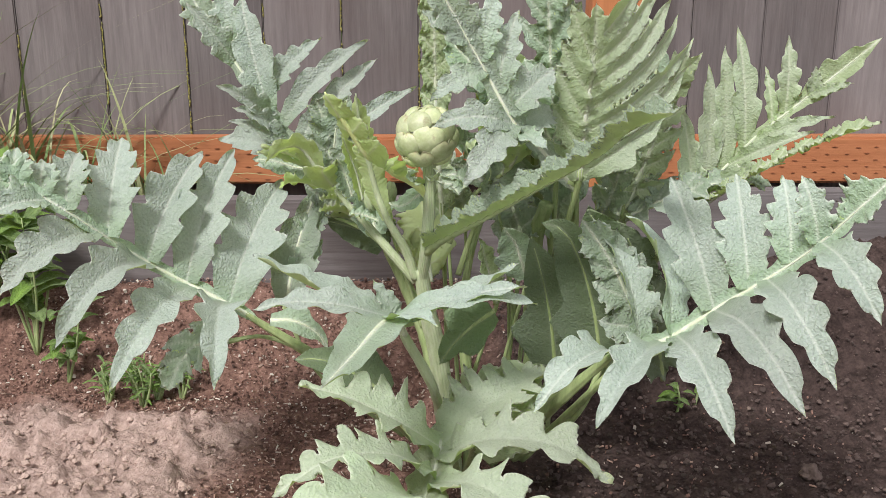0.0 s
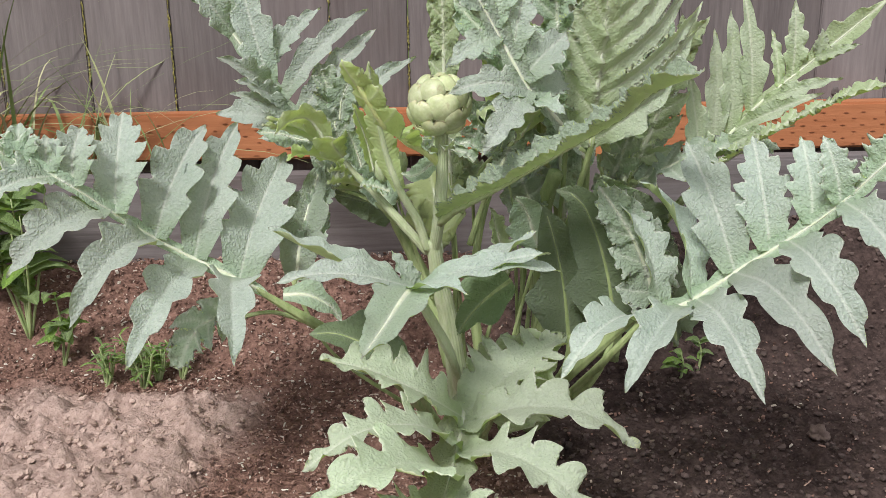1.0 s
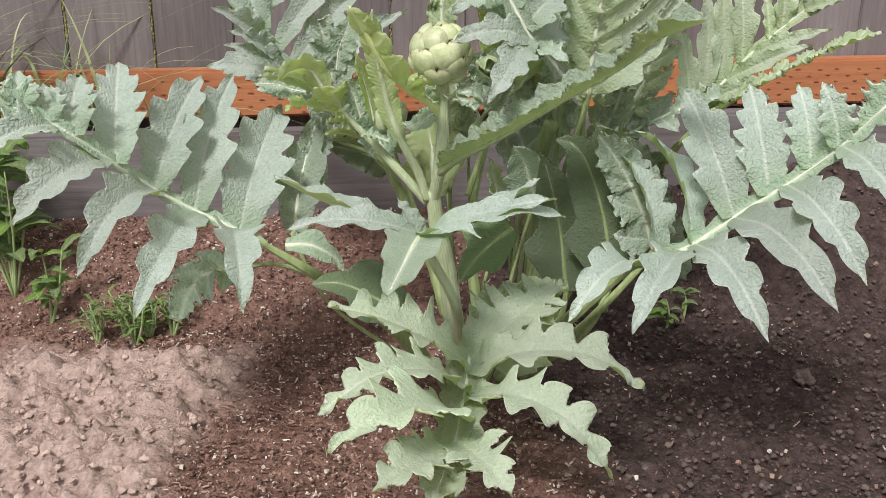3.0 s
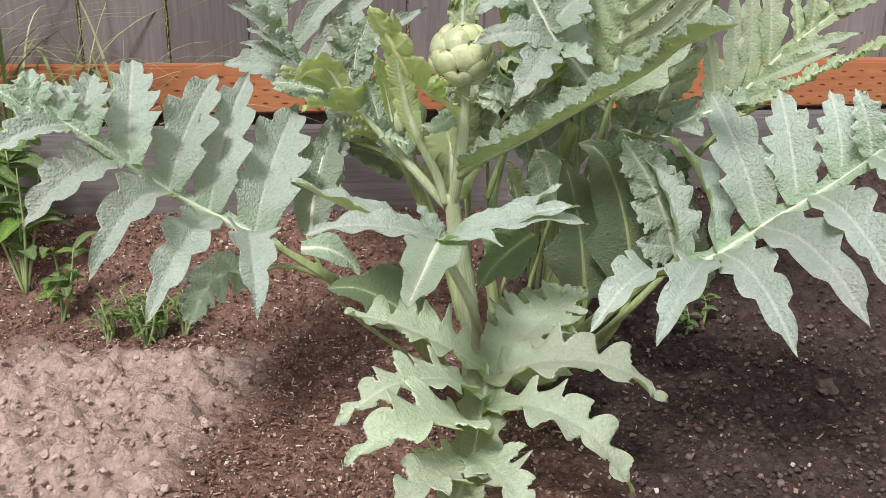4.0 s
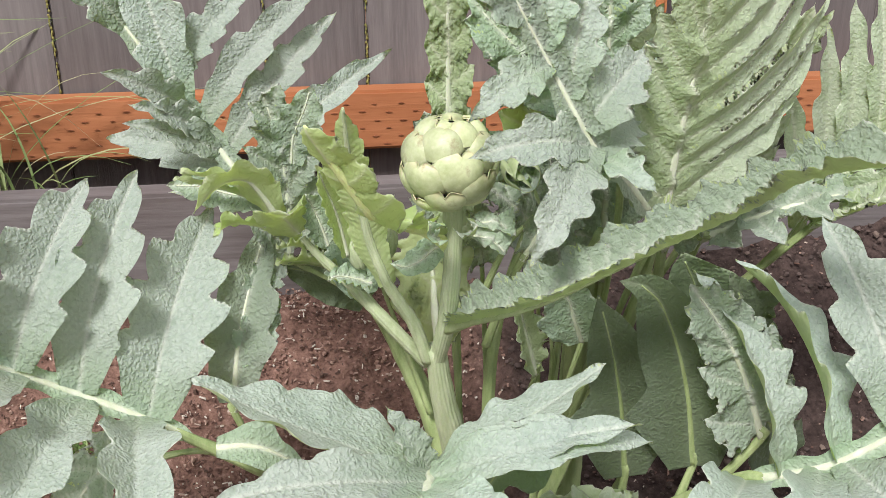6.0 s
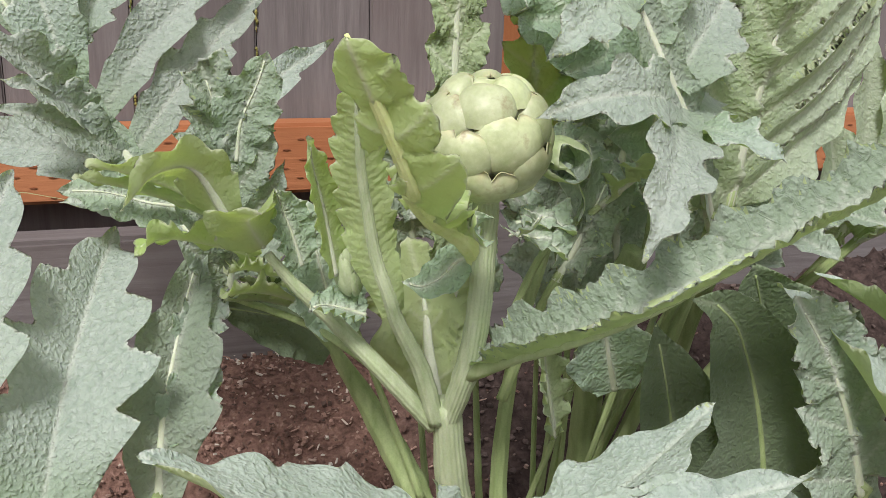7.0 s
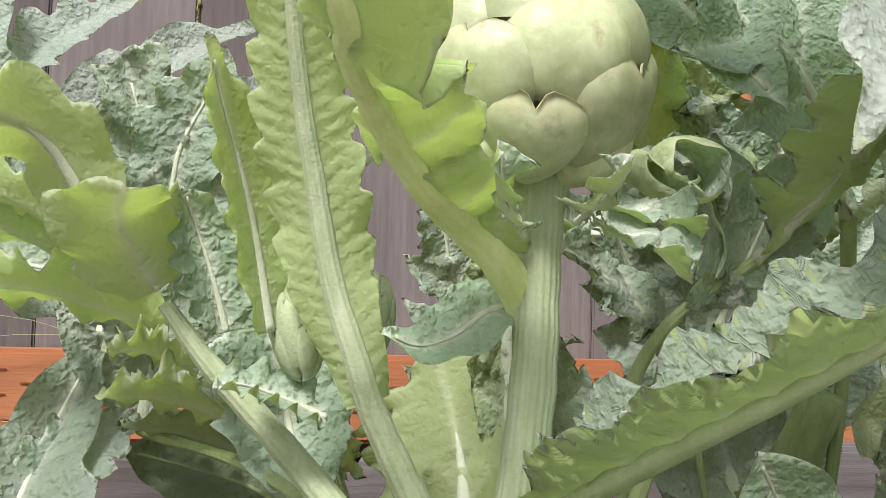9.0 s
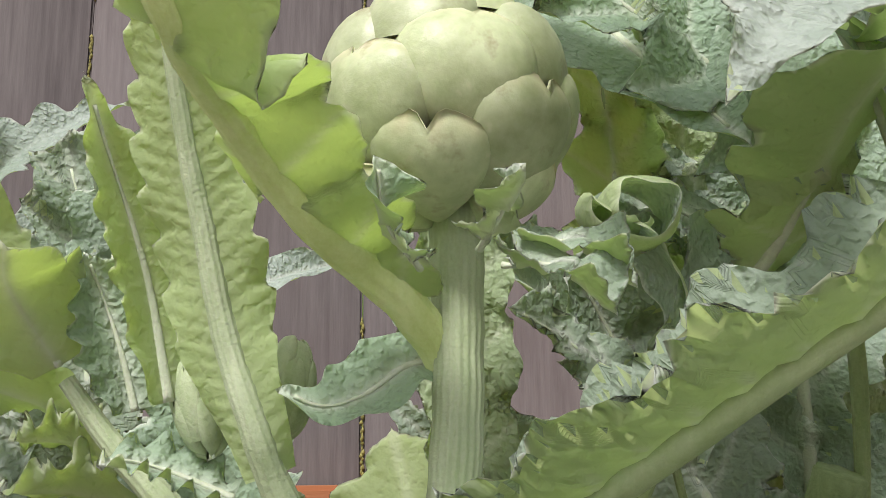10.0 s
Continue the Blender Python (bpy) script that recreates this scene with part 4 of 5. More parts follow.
leaf(plant, [(-0.014, 1.075, 0.361), (-0.022, 1.07, 0.378), (-0.034, 1.06, 0.395), (-0.052, 1.045, 0.395), (-0.066, 1.03, 0.383)], (0.0, 0.75, 0.6), [], (), "young leaf with olive green underside", 0.0014, wing=0.004, fold=10, tip=1.0, tip_width=0.03, teeth=6, bite=0.6, ruffle=0.0022, gutter=0.12, blunt=2.4, rib=0.0026, top=YOUNG_TOP, seed=42)
leaf(plant, [(-0.015, 1.09, 0.361), (-0.037, 1.1, 0.374), (-0.06, 1.1, 0.384), (-0.081, 1.1, 0.389)], (0.1, 0.6, 0.75), [], (), "long narrow young leaf with pale edge", 0.0013, wing=0.004, fold=10, tip=1.0, tip_width=0.022, teeth=6, bite=0.6, ruffle=0.0028, gutter=0.12, blunt=2.4, rib=0.0012, top=YOUNG_TOP, seed=47)
leaf(plant, [(-0.016, 1.1, 0.357), (-0.042, 1.11, 0.367), (-0.064, 1.11, 0.375), (-0.087, 1.11, 0.38)], (0.1, 0.5, 0.8), [], (), "long narrow young leaf with pale edge", 0.0013, wing=0.004, fold=10, tip=1.0, tip_width=0.022, teeth=6, bite=0.6, ruffle=0.0028, gutter=0.12, blunt=2.4, rib=0.0012, top=YOUNG_TOP, seed=147)
leaf(plant, [(-0.021, 1.13, 0.355), (-0.049, 1.13, 0.359), (-0.072, 1.13, 0.366), (-0.096, 1.13, 0.368)], (0.1, -0.8, 0.5), [], (), "grey-green lobe behind the young leaves", 0.0013, wing=0.004, fold=10, tip=1.0, tip_width=0.03, teeth=5, bite=0.6, ruffle=0.0028, gutter=0.12, blunt=2.4, rib=0.0012, top=LEAF_TOP, seed=148)
leaf(plant, [(0.002, 1.09, 0.339), (-0.024, 1.09, 0.348), (-0.047, 1.09, 0.352), (-0.062, 1.085, 0.345)], (0.0, 0.5, 0.85), [], (), "yellowish green wavy-lobed young leaf", 0.0013, wing=0.004, fold=8, tip=1.0, tip_width=0.032, teeth=8, bite=1.0, ruffle=0.0045, gutter=0.12, blunt=2.4, rib=0.0012, top=YOUNG_TOP, seed=43)
leaf(plant, [(0.012, 1.09, 0.327), (-0.004, 1.09, 0.333), (-0.017, 1.085, 0.333)], (0.0, 0.45, 0.88), [], (), "yellowish green wavy-lobed young leaf", 0.0013, wing=0.004, fold=8, tip=1.0, tip_width=0.026, teeth=6, bite=1.0, ruffle=0.004, gutter=0.12, blunt=2.4, rib=0.0012, top=YOUNG_TOP, seed=46)
leaf(plant, [(0.026, 1.095, 0.31), (0.002, 1.095, 0.318), (-0.02, 1.09, 0.319)], (0.0, 0.5, 0.85), [], (), "yellowish green wavy-lobed young leaf", 0.0013, wing=0.004, fold=8, tip=1.0, tip_width=0.03, teeth=7, bite=1.0, ruffle=0.004, gutter=0.12, blunt=2.4, rib=0.0012, top=YOUNG_TOP, seed=146)
# overlap shade is partly painted here by the darker top colour
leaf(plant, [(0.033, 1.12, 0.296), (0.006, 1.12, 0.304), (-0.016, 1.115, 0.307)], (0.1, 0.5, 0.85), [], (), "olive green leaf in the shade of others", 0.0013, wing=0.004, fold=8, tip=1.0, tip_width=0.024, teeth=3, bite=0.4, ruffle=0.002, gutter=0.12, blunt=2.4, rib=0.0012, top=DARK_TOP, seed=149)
leaf(plant, [(0.05, 1.05, 0.317), (0.036, 1.048, 0.323), (0.026, 1.045, 0.326), (0.019, 1.04, 0.326)], (0.1, -0.5, 0.85), [], (), "small curled grey-green leaf at the shoot", 0.0013, wing=0.004, fold=30, tip=1.0, tip_width=0.018, teeth=3, bite=0.2, ruffle=0.003, gutter=0.12, blunt=2.4, rib=0.0012, top=LEAF_TOP, seed=150)
leaf(plant, [(-0.004, 1.13, 0.38), (-0.001, 1.13, 0.402), (0.008, 1.13, 0.422), (0.014, 1.13, 0.44)], (0.1, -0.95, 0.2), [], (), "silvery leaf behind the young ones", 0.0013, wing=0.004, fold=10, tip=1.0, tip_width=0.034, teeth=4, bite=0.6, ruffle=0.0028, gutter=0.12, blunt=2.4, rib=0.0012, top=LEAF_TOP, seed=151)

leaf(plant, [(0.045, 1.085, 0.291), (0.039, 1.095, 0.315), (0.034, 1.1, 0.337), (0.028, 1.1, 0.365)], (0.1, -0.95, 0.2), [], (), "dark grey-green leaf behind the young bud", 0.0016, wing=0.006, fold=8, tip=1.0, tip_width=0.046, teeth=5, bite=0.7, ruffle=0.002, gutter=0.15, blunt=2.2, rib=0.0016, top=LEAF_TOP, seed=152)

# tiny curled leaves at the nodes and under the bud
for k, (p, q, r, size) in enumerate((
        ((0.094, 1.004, 0.366), (0.086, 0.993, 0.374), (0.084, 0.988, 0.386), 0.012), ((0.106, 1.002, 0.370), (0.110, 0.990, 0.376), (0.113, 0.984, 0.384), 0.012),
        ((0.112, 1.008, 0.368), (0.125, 1.002, 0.366), (0.136, 1.0, 0.356), 0.016), ((0.114, 1.015, 0.372), (0.130, 1.012, 0.374), (0.144, 1.012, 0.364), 0.016))):
    leaf(plant, [p, q, r], (0.1, -0.5, 0.85), auto_lobes(2, size * 0.8, size * 1.2, 0.3, 0.65), (), "small curled green leaf at a node", 0.0011,
         wing=size * 0.7, fold=24, tip=0.5, tip_width=size * 1.4, seed=100 + k, rib=0.0010, ruffle=0.0007, teeth=0.4, pucker=0.0000, slit=0.0)

# tall leaves behind on the bud's one side
lobed(plant, [(-0.013, 1.16, 0.313), (-0.052, 1.19, 0.361), (-0.092, 1.21, 0.415), (-0.13, 1.23, 0.467), (-0.163, 1.25, 0.508), (-0.192, 1.26, 0.558)], (0.05, -0.85, 0.5),
     [(0.17, (0.086, 1.3, 0.429), 0.03, 0.05),
      (0.25, (0.038, 1.28, 0.467), 0.034, 0.05),
      (0.34, (0.028, 1.27, 0.49), 0.032, 0.05),
      (0.47, (-0.028, 1.25, 0.494), 0.032, 0.05),
      (0.41, (-0.121, 1.24, 0.548), 0.046, 0.05),
      (0.66, (-0.142, 1.25, 0.564), 0.04, 0.05),
      (0.64, (-0.178, 1.21, 0.536), 0.038, 0.05),
      (0.39, (-0.138, 1.16, 0.447), 0.03, 0.1),
      (0.32, (-0.121, 1.16, 0.422), 0.026, 0.1),
      (0.26, (-0.129, 1.17, 0.405), 0.03, 0.1),
      (0.21, (-0.162, 1.26, 0.367), 0.04, 0.05),
      (0.12, (-0.096, 1.14, 0.359), 0.03, 0.12)],
     [(0.045, 1.14, 0.276), (0.022, 1.152, 0.293)], "tall silvery leaf with long narrow lobes", seed=51, rib=0.0036, tip=0.2, wing=0.010, stalk_size=0.5, teeth=4, broad=0.92, blunt=1.6, bite=0.9)
leaf(plant, [(-0.009, 1.13, 0.303), (-0.008, 1.13, 0.355), (-0.012, 1.13, 0.399), (-0.022, 1.13, 0.436)], (0.25, -0.9, 0.3),
     auto_lobes(6, 0.060, 0.026, 0.1, 0.85, 60, 40), [(0.063, 1.056, 0.279), (0.03, 1.09, 0.296)], "tall silvery leaf with long narrow lobes", 0.002, fold=10, droop=0.1, tip=0.3, tip_width=0.03, seed=52, rib=0.003, wing=0.014, teeth=2.5, bite=0.7, stalk_size=0.45)
# tall leaf straight behind the bud
leaf(plant, [(0.118, 1.11, 0.30), (0.112, 1.105, 0.40), (0.110, 1.10, 0.48), (0.108, 1.09, 0.56), (0.106, 1.07, 0.63)], (0.0, -0.98, 0.15),
     auto_lobes(11, 0.024, 0.024, 0.05, 0.94, 60, 45, shape=0.2), [(0.125, 1.13, 0.05), (0.122, 1.12, 0.18)], "tall narrow upright grey-green leaf with crisped edges", 0.0018, wing=0.017, fold=10, tip=0.12, tip_width=0.03, seed=53, rib=0.0036, stalk_size=0.5, teeth=1, bite=0.5, gutter=0.08, slit=0.0, top=FRESH_TOP)

# leaf with white hooked lobes
lobed(plant, [(0.262, 1.07, 0.345), (0.215, 1.02, 0.402), (0.189, 0.997, 0.428), (0.161, 1.0, 0.477), (0.127, 0.995, 0.536), (0.1, 0.99, 0.583)], (0.10, -0.80, 0.50),
     [(0.43, (0.107, 0.982, 0.428), 0.036, 0.22),
      (0.43, (0.136, 0.929, 0.378), 0.038, 0.08),
      (0.39, (0.217, 0.955, 0.411), 0.026, 0.05),
      (0.54, (0.193, 1.03, 0.536), 0.036, 0.05),
      (0.65, (0.171, 1.02, 0.557), 0.034, 0.05),
      (0.47, (0.233, 1.04, 0.479), 0.044, 0.06),
      (0.42, (0.237, 1.06, 0.427), 0.046, 0.06),
      (0.62, (0.105, 0.97, 0.454), 0.03, 0.1),
      (0.72, (0.097, 0.99, 0.537), 0.034, 0.05)],
     [(0.19, 1.12, 0.04), (0.235, 1.12, 0.16), (0.262, 1.10, 0.27)], "grey-green leaf with hooked pale lobes over the bud", seed=61, rib=0.0040, tip=0.3, wing=0.012, teeth=4, gutter=0.2, broad=0.88, blunt=1.6, bite=0.9)
# leaves right behind the bud and its neck
leaf(plant, [(0.240, 1.10, 0.385), (0.213, 1.085, 0.431), (0.177, 1.08, 0.456), (0.147, 1.08, 0.481), (0.12, 1.08, 0.51)], (0.0, -0.93, 0.3),
     auto_lobes(5, 0.055, 0.040, 0.12, 0.85, 74, 46), [(0.20, 1.13, 0.05), (0.235, 1.13, 0.2), (0.245, 1.115, 0.32)], "grey-green puckered leaf behind the bud", 0.002, wing=0.016, fold=8, tip=0.3, tip_width=0.045, seed=64, pucker=0.0004, rib=0.0032, stalk_size=0.6, teeth=2.5, bite=0.7)
leaf(plant, [(0.181, 1.060, 0.366), (0.191, 1.050, 0.380), (0.194, 1.030, 0.393), (0.192, 1.000, 0.404), (0.195, 0.980, 0.412)], (-0.35, 0.55, 0.75),
     auto_lobes(2, 0.022, 0.04, 0.25, 0.75), [(0.125, 1.055, 0.29), (0.15, 1.06, 0.34)], "dark green leaf with a smooth underside", 0.002, wing=0.022, fold=18, tip=0.4, tip_width=0.046, seed=65, rib=0.0026, ruffle=0.0014, teeth=0.6, stalk_size=0.7, slit=0.0, gutter=0.08)
leaf(plant, [(0.150, 1.060, 0.386), (0.165, 1.070, 0.397), (0.179, 1.075, 0.396), (0.181, 1.070, 0.381)], (-0.1, -0.85, 0.45),
     auto_lobes(4, 0.022, 0.020, 0.1, 0.85), (), "small crinkled grey-green leaf under the bud", 0.0016, wing=0.014, fold=4, tip=0.25, tip_width=0.026, seed=66, rib=0.0022, ruffle=0.0014, teeth=1, slit=0.0, gutter=0.08)
leaf(plant, [(0.159, 1.060, 0.323), (0.171, 1.060, 0.345), (0.181, 1.060, 0.368), (0.195, 1.070, 0.388)], (0.0, -0.95, 0.25),
     auto_lobes(2, 0.016, 0.03, 0.25, 0.7), [(0.135, 1.07, 0.25), (0.15, 1.065, 0.30)], "folded grey-green leaf with pale midrib", 0.0018, wing=0.017, fold=38, tip=0.4, tip_width=0.034, seed=59, rib=0.0026, teeth=0.8, stalk_size=0.7, slit=0.0, gutter=0.08)
leaf(plant, [(0.21, 1.17, 0.335), (0.19, 1.16, 0.351), (0.16, 1.15, 0.372), (0.134, 1.13, 0.389), (0.115, 1.12, 0.40)], (0.0, -0.8, 0.55),
     auto_lobes(4, 0.045, 0.03, 0.12, 0.8), [(0.21, 1.18, 0.05), (0.222, 1.18, 0.22)], "pale grey-green lobed leaf behind the stem", 0.002, wing=0.012, fold=8, tip=0.3, tip_width=0.035, seed=67, rib=0.0026, pucker=0.0004, stalk_size=0.6, teeth=2.5, bite=0.7)
leaf(plant, [(0.104, 1.09, 0.235), (0.100, 1.10, 0.270), (0.099, 1.11, 0.299), (0.091, 1.12, 0.335)], (0.1, 0.95, 0.25),
     auto_lobes(3, 0.022, 0.034, 0.2, 0.8), (), "smooth yellowish green leaf seen from beneath", 0.0016, wing=0.034, fold=5, tip=0.4, tip_width=0.066, seed=68, top=YOUNG_TOP, pucker=0.0004, slit=0.0, gutter=0.08)
leaf(plant, [(0.103, 1.037, 0.350), (0.092, 1.033, 0.348), (0.082, 1.03, 0.341), (0.072, 1.028, 0.338), (0.062, 1.026, 0.342)], (0.1, -0.75, 0.65),
     [], (), "small curled grey-green leaf at the stem", 0.0012, wing=0.004, fold=26, tip=1.0, tip_width=0.020, seed=69, rib=0.0012, ruffle=0.0012, gutter=0.12, teeth=3, bite=0.3, blunt=2.4)
leaf(plant, [(0.122, 1.21, 0.30), (0.115, 1.20, 0.341), (0.109, 1.20, 0.370), (0.103, 1.195, 0.40)], (0.0, -0.95, 0.3),
     auto_lobes(4, 0.045, 0.022, 0.1, 0.8, 60, 40), [(0.14, 1.19, 0.03), (0.13, 1.21, 0.18)], "pale silvery leaf with narrow lobes behind the stem", 0.002, wing=0.010, fold=8, tip=0.3, tip_width=0.03, seed=70, rib=0.0026, pucker=0.0004, stalk_size=0.6, teeth=2.5, bite=0.7)

leaf(plant, [(0.255, 1.17, 0.25), (0.245, 1.155, 0.38), (0.238, 1.145, 0.48), (0.230, 1.13, 0.58), (0.225, 1.11, 0.65)], (0.0, -0.95, 0.25),
     auto_lobes(9, 0.085, 0.026, 0.12, 0.88, 58, 40), [(0.225, 1.18, 0.02), (0.25, 1.18, 0.14)], "tall grey-green leaf behind the bud", 0.0024, wing=0.018, fold=8, tip=0.25, tip_width=0.05, seed=60, rib=0.004, stalk_size=0.6, teeth=2.5, bite=0.7)

# leaves filling the space between the bud and the arm
leaf(plant, [(0.141, 1.13, 0.508), (0.173, 1.1, 0.459), (0.193, 1.06, 0.414)], (-0.3, -0.85, 0.45), [], (), "silvery quilted leaf pointing down beside the bud", 0.002, wing=0.006, fold=10, tip=1.0, tip_width=0.056, seed=131, rib=0.003, teeth=5, bite=0.5, gutter=0.25, blunt=1.8)
leaf(plant, [(0.21, 1.12, 0.274), (0.2, 1.13, 0.307), (0.184, 1.14, 0.341), (0.169, 1.14, 0.37), (0.154, 1.13, 0.393)], (-0.1, -0.95, 0.2),
     auto_lobes(5, 0.05, 0.036, 0.1, 0.85, 66, 44), [(0.19, 1.13, 0.05), (0.2, 1.13, 0.16)], "grey-green lobed leaf in front of the fence post", 0.002, wing=0.018, fold=8, tip=0.3, tip_width=0.045, seed=132, rib=0.003, stalk_size=0.6, teeth=3, bite=0.7, blunt=2.0)
leaf(plant, [(0.213, 1.08, 0.242), (0.205, 1.075, 0.263), (0.197, 1.07, 0.286), (0.183, 1.06, 0.306)], (-0.3, -0.9, 0.2), [], [(0.19, 1.11, 0.03), (0.185, 1.09, 0.12)], "grey-green leaf in the shade of the arm", 0.0022, wing=0.006, fold=8, tip=1.0, tip_width=0.050, seed=133, rib=0.0024, teeth=3, bite=0.5, gutter=0.15, blunt=2.2, stalk_size=0.6)
leaf(plant, [(0.181, 1.09, 0.21), (0.173, 1.085, 0.238), (0.166, 1.08, 0.264), (0.159, 1.07, 0.291)], (0.5, -0.8, 0.2), [], [(0.15, 1.11, 0.03), (0.15, 1.1, 0.10)], "narrow green leaf with crisped edges beside the stem", 0.0018, wing=0.004, fold=24, tip=1.0, tip_width=0.028, seed=134, rib=0.0026, teeth=9, bite=0.6, gutter=0.1, ruffle=0.003, blunt=2.6, top=FRESH_TOP, stalk_size=0.7)
# shade beneath the arm deepened by a darker leaf colour
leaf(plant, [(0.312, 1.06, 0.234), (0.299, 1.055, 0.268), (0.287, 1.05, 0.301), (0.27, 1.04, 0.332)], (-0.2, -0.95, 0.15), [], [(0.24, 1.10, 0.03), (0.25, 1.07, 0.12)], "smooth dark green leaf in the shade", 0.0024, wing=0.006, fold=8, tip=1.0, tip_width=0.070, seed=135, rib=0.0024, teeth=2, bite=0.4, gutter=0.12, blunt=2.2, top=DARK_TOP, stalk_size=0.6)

leaf(plant, [(0.190, 1.15, 0.36), (0.180, 1.15, 0.405), (0.175, 1.15, 0.443), (0.170, 1.14, 0.475), (0.164, 1.12, 0.51)], (-0.05, -0.95, 0.2),
     auto_lobes(5, 0.036, 0.032, 0.08, 0.85, 62, 44), [(0.20, 1.16, 0.12), (0.195, 1.16, 0.26)], "yellowish green lobed leaf behind the bud", 0.002, wing=0.014, fold=10, tip=0.3, tip_width=0.036, seed=136, rib=0.0022, stalk_size=0.5, teeth=2, bite=0.6, blunt=2.0, top=YOUNG_TOP)

leaf(plant, [(0.222, 1.16, 0.37), (0.210, 1.155, 0.41), (0.203, 1.15, 0.447), (0.194, 1.14, 0.49)], (-0.1, -0.95, 0.2),
     auto_lobes(4, 0.032, 0.034, 0.1, 0.85, 60, 44), [(0.22, 1.17, 0.10), (0.225, 1.17, 0.26)], "grey-green lobed leaf in front of the fence post", 0.002, wing=0.018, fold=10, tip=0.3, tip_width=0.04, seed=137, rib=0.0022, stalk_size=0.5, teeth=2, bite=0.6, blunt=2.0, top=FRESH_TOP)

leaf(plant, [(0.176, 1.1, 0.334), (0.16, 1.1, 0.35), (0.145, 1.1, 0.362), (0.126, 1.09, 0.371)], (0.1, -0.8, 0.55),
     auto_lobes(4, 0.020, 0.022, 0.15, 0.8, 62, 44), [(0.20, 1.12, 0.16), (0.195, 1.11, 0.24)], "silvery lobed leaf behind the stem", 0.0018, wing=0.009, fold=10, tip=0.3, tip_width=0.022, seed=138, rib=0.0016, stalk_size=0.6, teeth=2, bite=0.6)


def rolled_leaf(centre, radius, foot, depth, label, seed):
    """A leaf rolled up at its end: a spiral that runs out into a hanging strip."""
    line = []
    for k in range(64):
        f = k / 63
        a = math.radians(-200 + 520 * (1 - f))
        line.append((centre[0] + radius * (0.42 + 0.58 * f) * math.cos(a), centre[2] + radius * (0.42 + 0.58 * f) * math.sin(a)))
    x0, z0 = line[-1]
    for k in range(1, 25):
        f = k / 24
        line.append((x0 + (foot[0] - x0) * f + 0.010 * math.sin(f * 3.1), z0 + (foot[2] - z0) * f))
    line, n = np.array(line), 15
    side = np.gradient(line, axis=0)
    side = np.stack([side[:, 1], -side[:, 0]], 1) / np.linalg.norm(side, axis=1)[:, None]
    verts, vein, quilt = [], [], []
    for sheet in (0.0, 0.0011):
        for i, (x, z) in enumerate(line):
            for j in range(n):
                v = -1 + 2 * j / (n - 1)
                w = depth * (0.75 + 0.25 * math.sin(i * 0.21 + seed)) * (1 + 0.06 * math.sin(i * 0.9 + j))
                out = 0.0010 * math.sin(i * 0.55 + 3 * v) * abs(v) + 0.0016 * v * v - sheet * (1 - v ** 8)
                verts.append((x + side[i, 0] * out, centre[1] + v * w + 0.004 * math.sin(i * 0.11), z + side[i, 1] * out))
                vein.append(0.9 if j in (0, n - 1) else 0.25 * math.exp(-abs(v) * 9))
                quilt.append(i * 0.35 - abs(v) * 2)
    m, faces, slots = len(line) * n, [], []
    for i in range(len(line) - 1):
        for j in range(n - 1):
            a = i * n + j
            faces += [(a, a + 1, a + n + 1, a + n), (m + a + n, m + a + n + 1, m + a + 1, m + a)]
            slots += [0, 1]
    return mesh_object("leaf", verts, faces, [LEAF_TOP, LEAF_UNDER], plant, label, slots, {"vein": vein, "quilt": quilt, "inner": np.zeros(len(verts))})


rolled_leaf((0.1562, 1.060, 0.3932), 0.0135, (0.1672, 1.060, 0.3588), 0.016, "grey-green leaf rolled up at its end", 5)

# long folded leaf like an arm, from the stem
leaf(plant, [(0.100, 1.034, 0.289), (0.109, 1.016, 0.303), (0.127, 0.988, 0.321), (0.157, 0.962, 0.344), (0.21, 0.945, 0.378), (0.262, 0.925, 0.412), (0.285, 0.895, 0.441), (0.312, 0.852, 0.461)], (-0.25, -0.25, 0.9),
     auto_lobes(24, 0.0165, 0.034, 0.12, 0.95, 64, 52, shape=0.2), (), "long folded grey-green leaf with crisped edges", 0.002, wing=0.017, fold=48, droop=0.0, tip=0.14, tip_width=0.03, seed=62, rib=0.0058, rib_look=ARM_RIB, vary=0.0, twist=0, ruffle=0.0012, pucker=0.0004, teeth=0.4, slit=0.0, gutter=0.08, top=LEAF_TOP)

# leaves behind
leaf(plant, [(0.264, 1.06, 0.358), (0.265, 1.052, 0.407), (0.268, 1.044, 0.454), (0.27, 1.036, 0.504), (0.269, 1.028, 0.542)], (0.15, -0.95, 0.25),
     [(0.03, 1, 64, 0.126, 0.034), (0.15, 1, 62, 0.15, 0.034), (0.28, 1, 62, 0.15, 0.034), (0.41, 1, 60, 0.13, 0.034), (0.54, 1, 60, 0.12, 0.034), (0.67, 1, 58, 0.10, 0.034), (0.8, 1, 56, 0.08, 0.034), (0.03, -1, 53, 0.054, 0.034), (0.2, -1, 47, 0.054, 0.034), (0.36, -1, 41, 0.066, 0.034), (0.51, -1, 41, 0.06, 0.034), (0.7, -1, 32, 0.06, 0.034)],
     [(0.20, 1.14, 0.03), (0.225, 1.13, 0.15), (0.250, 1.09, 0.28)], "tall grey-green leaf with long narrow lobes", 0.002, wing=0.015, fold=-12, droop=0.08, tip=0.25, tip_width=0.04, seed=63, rib=0.0036, stalk_size=0.6, top=FRESH_TOP, vary=0.25, slit=0.0012, teeth=3)
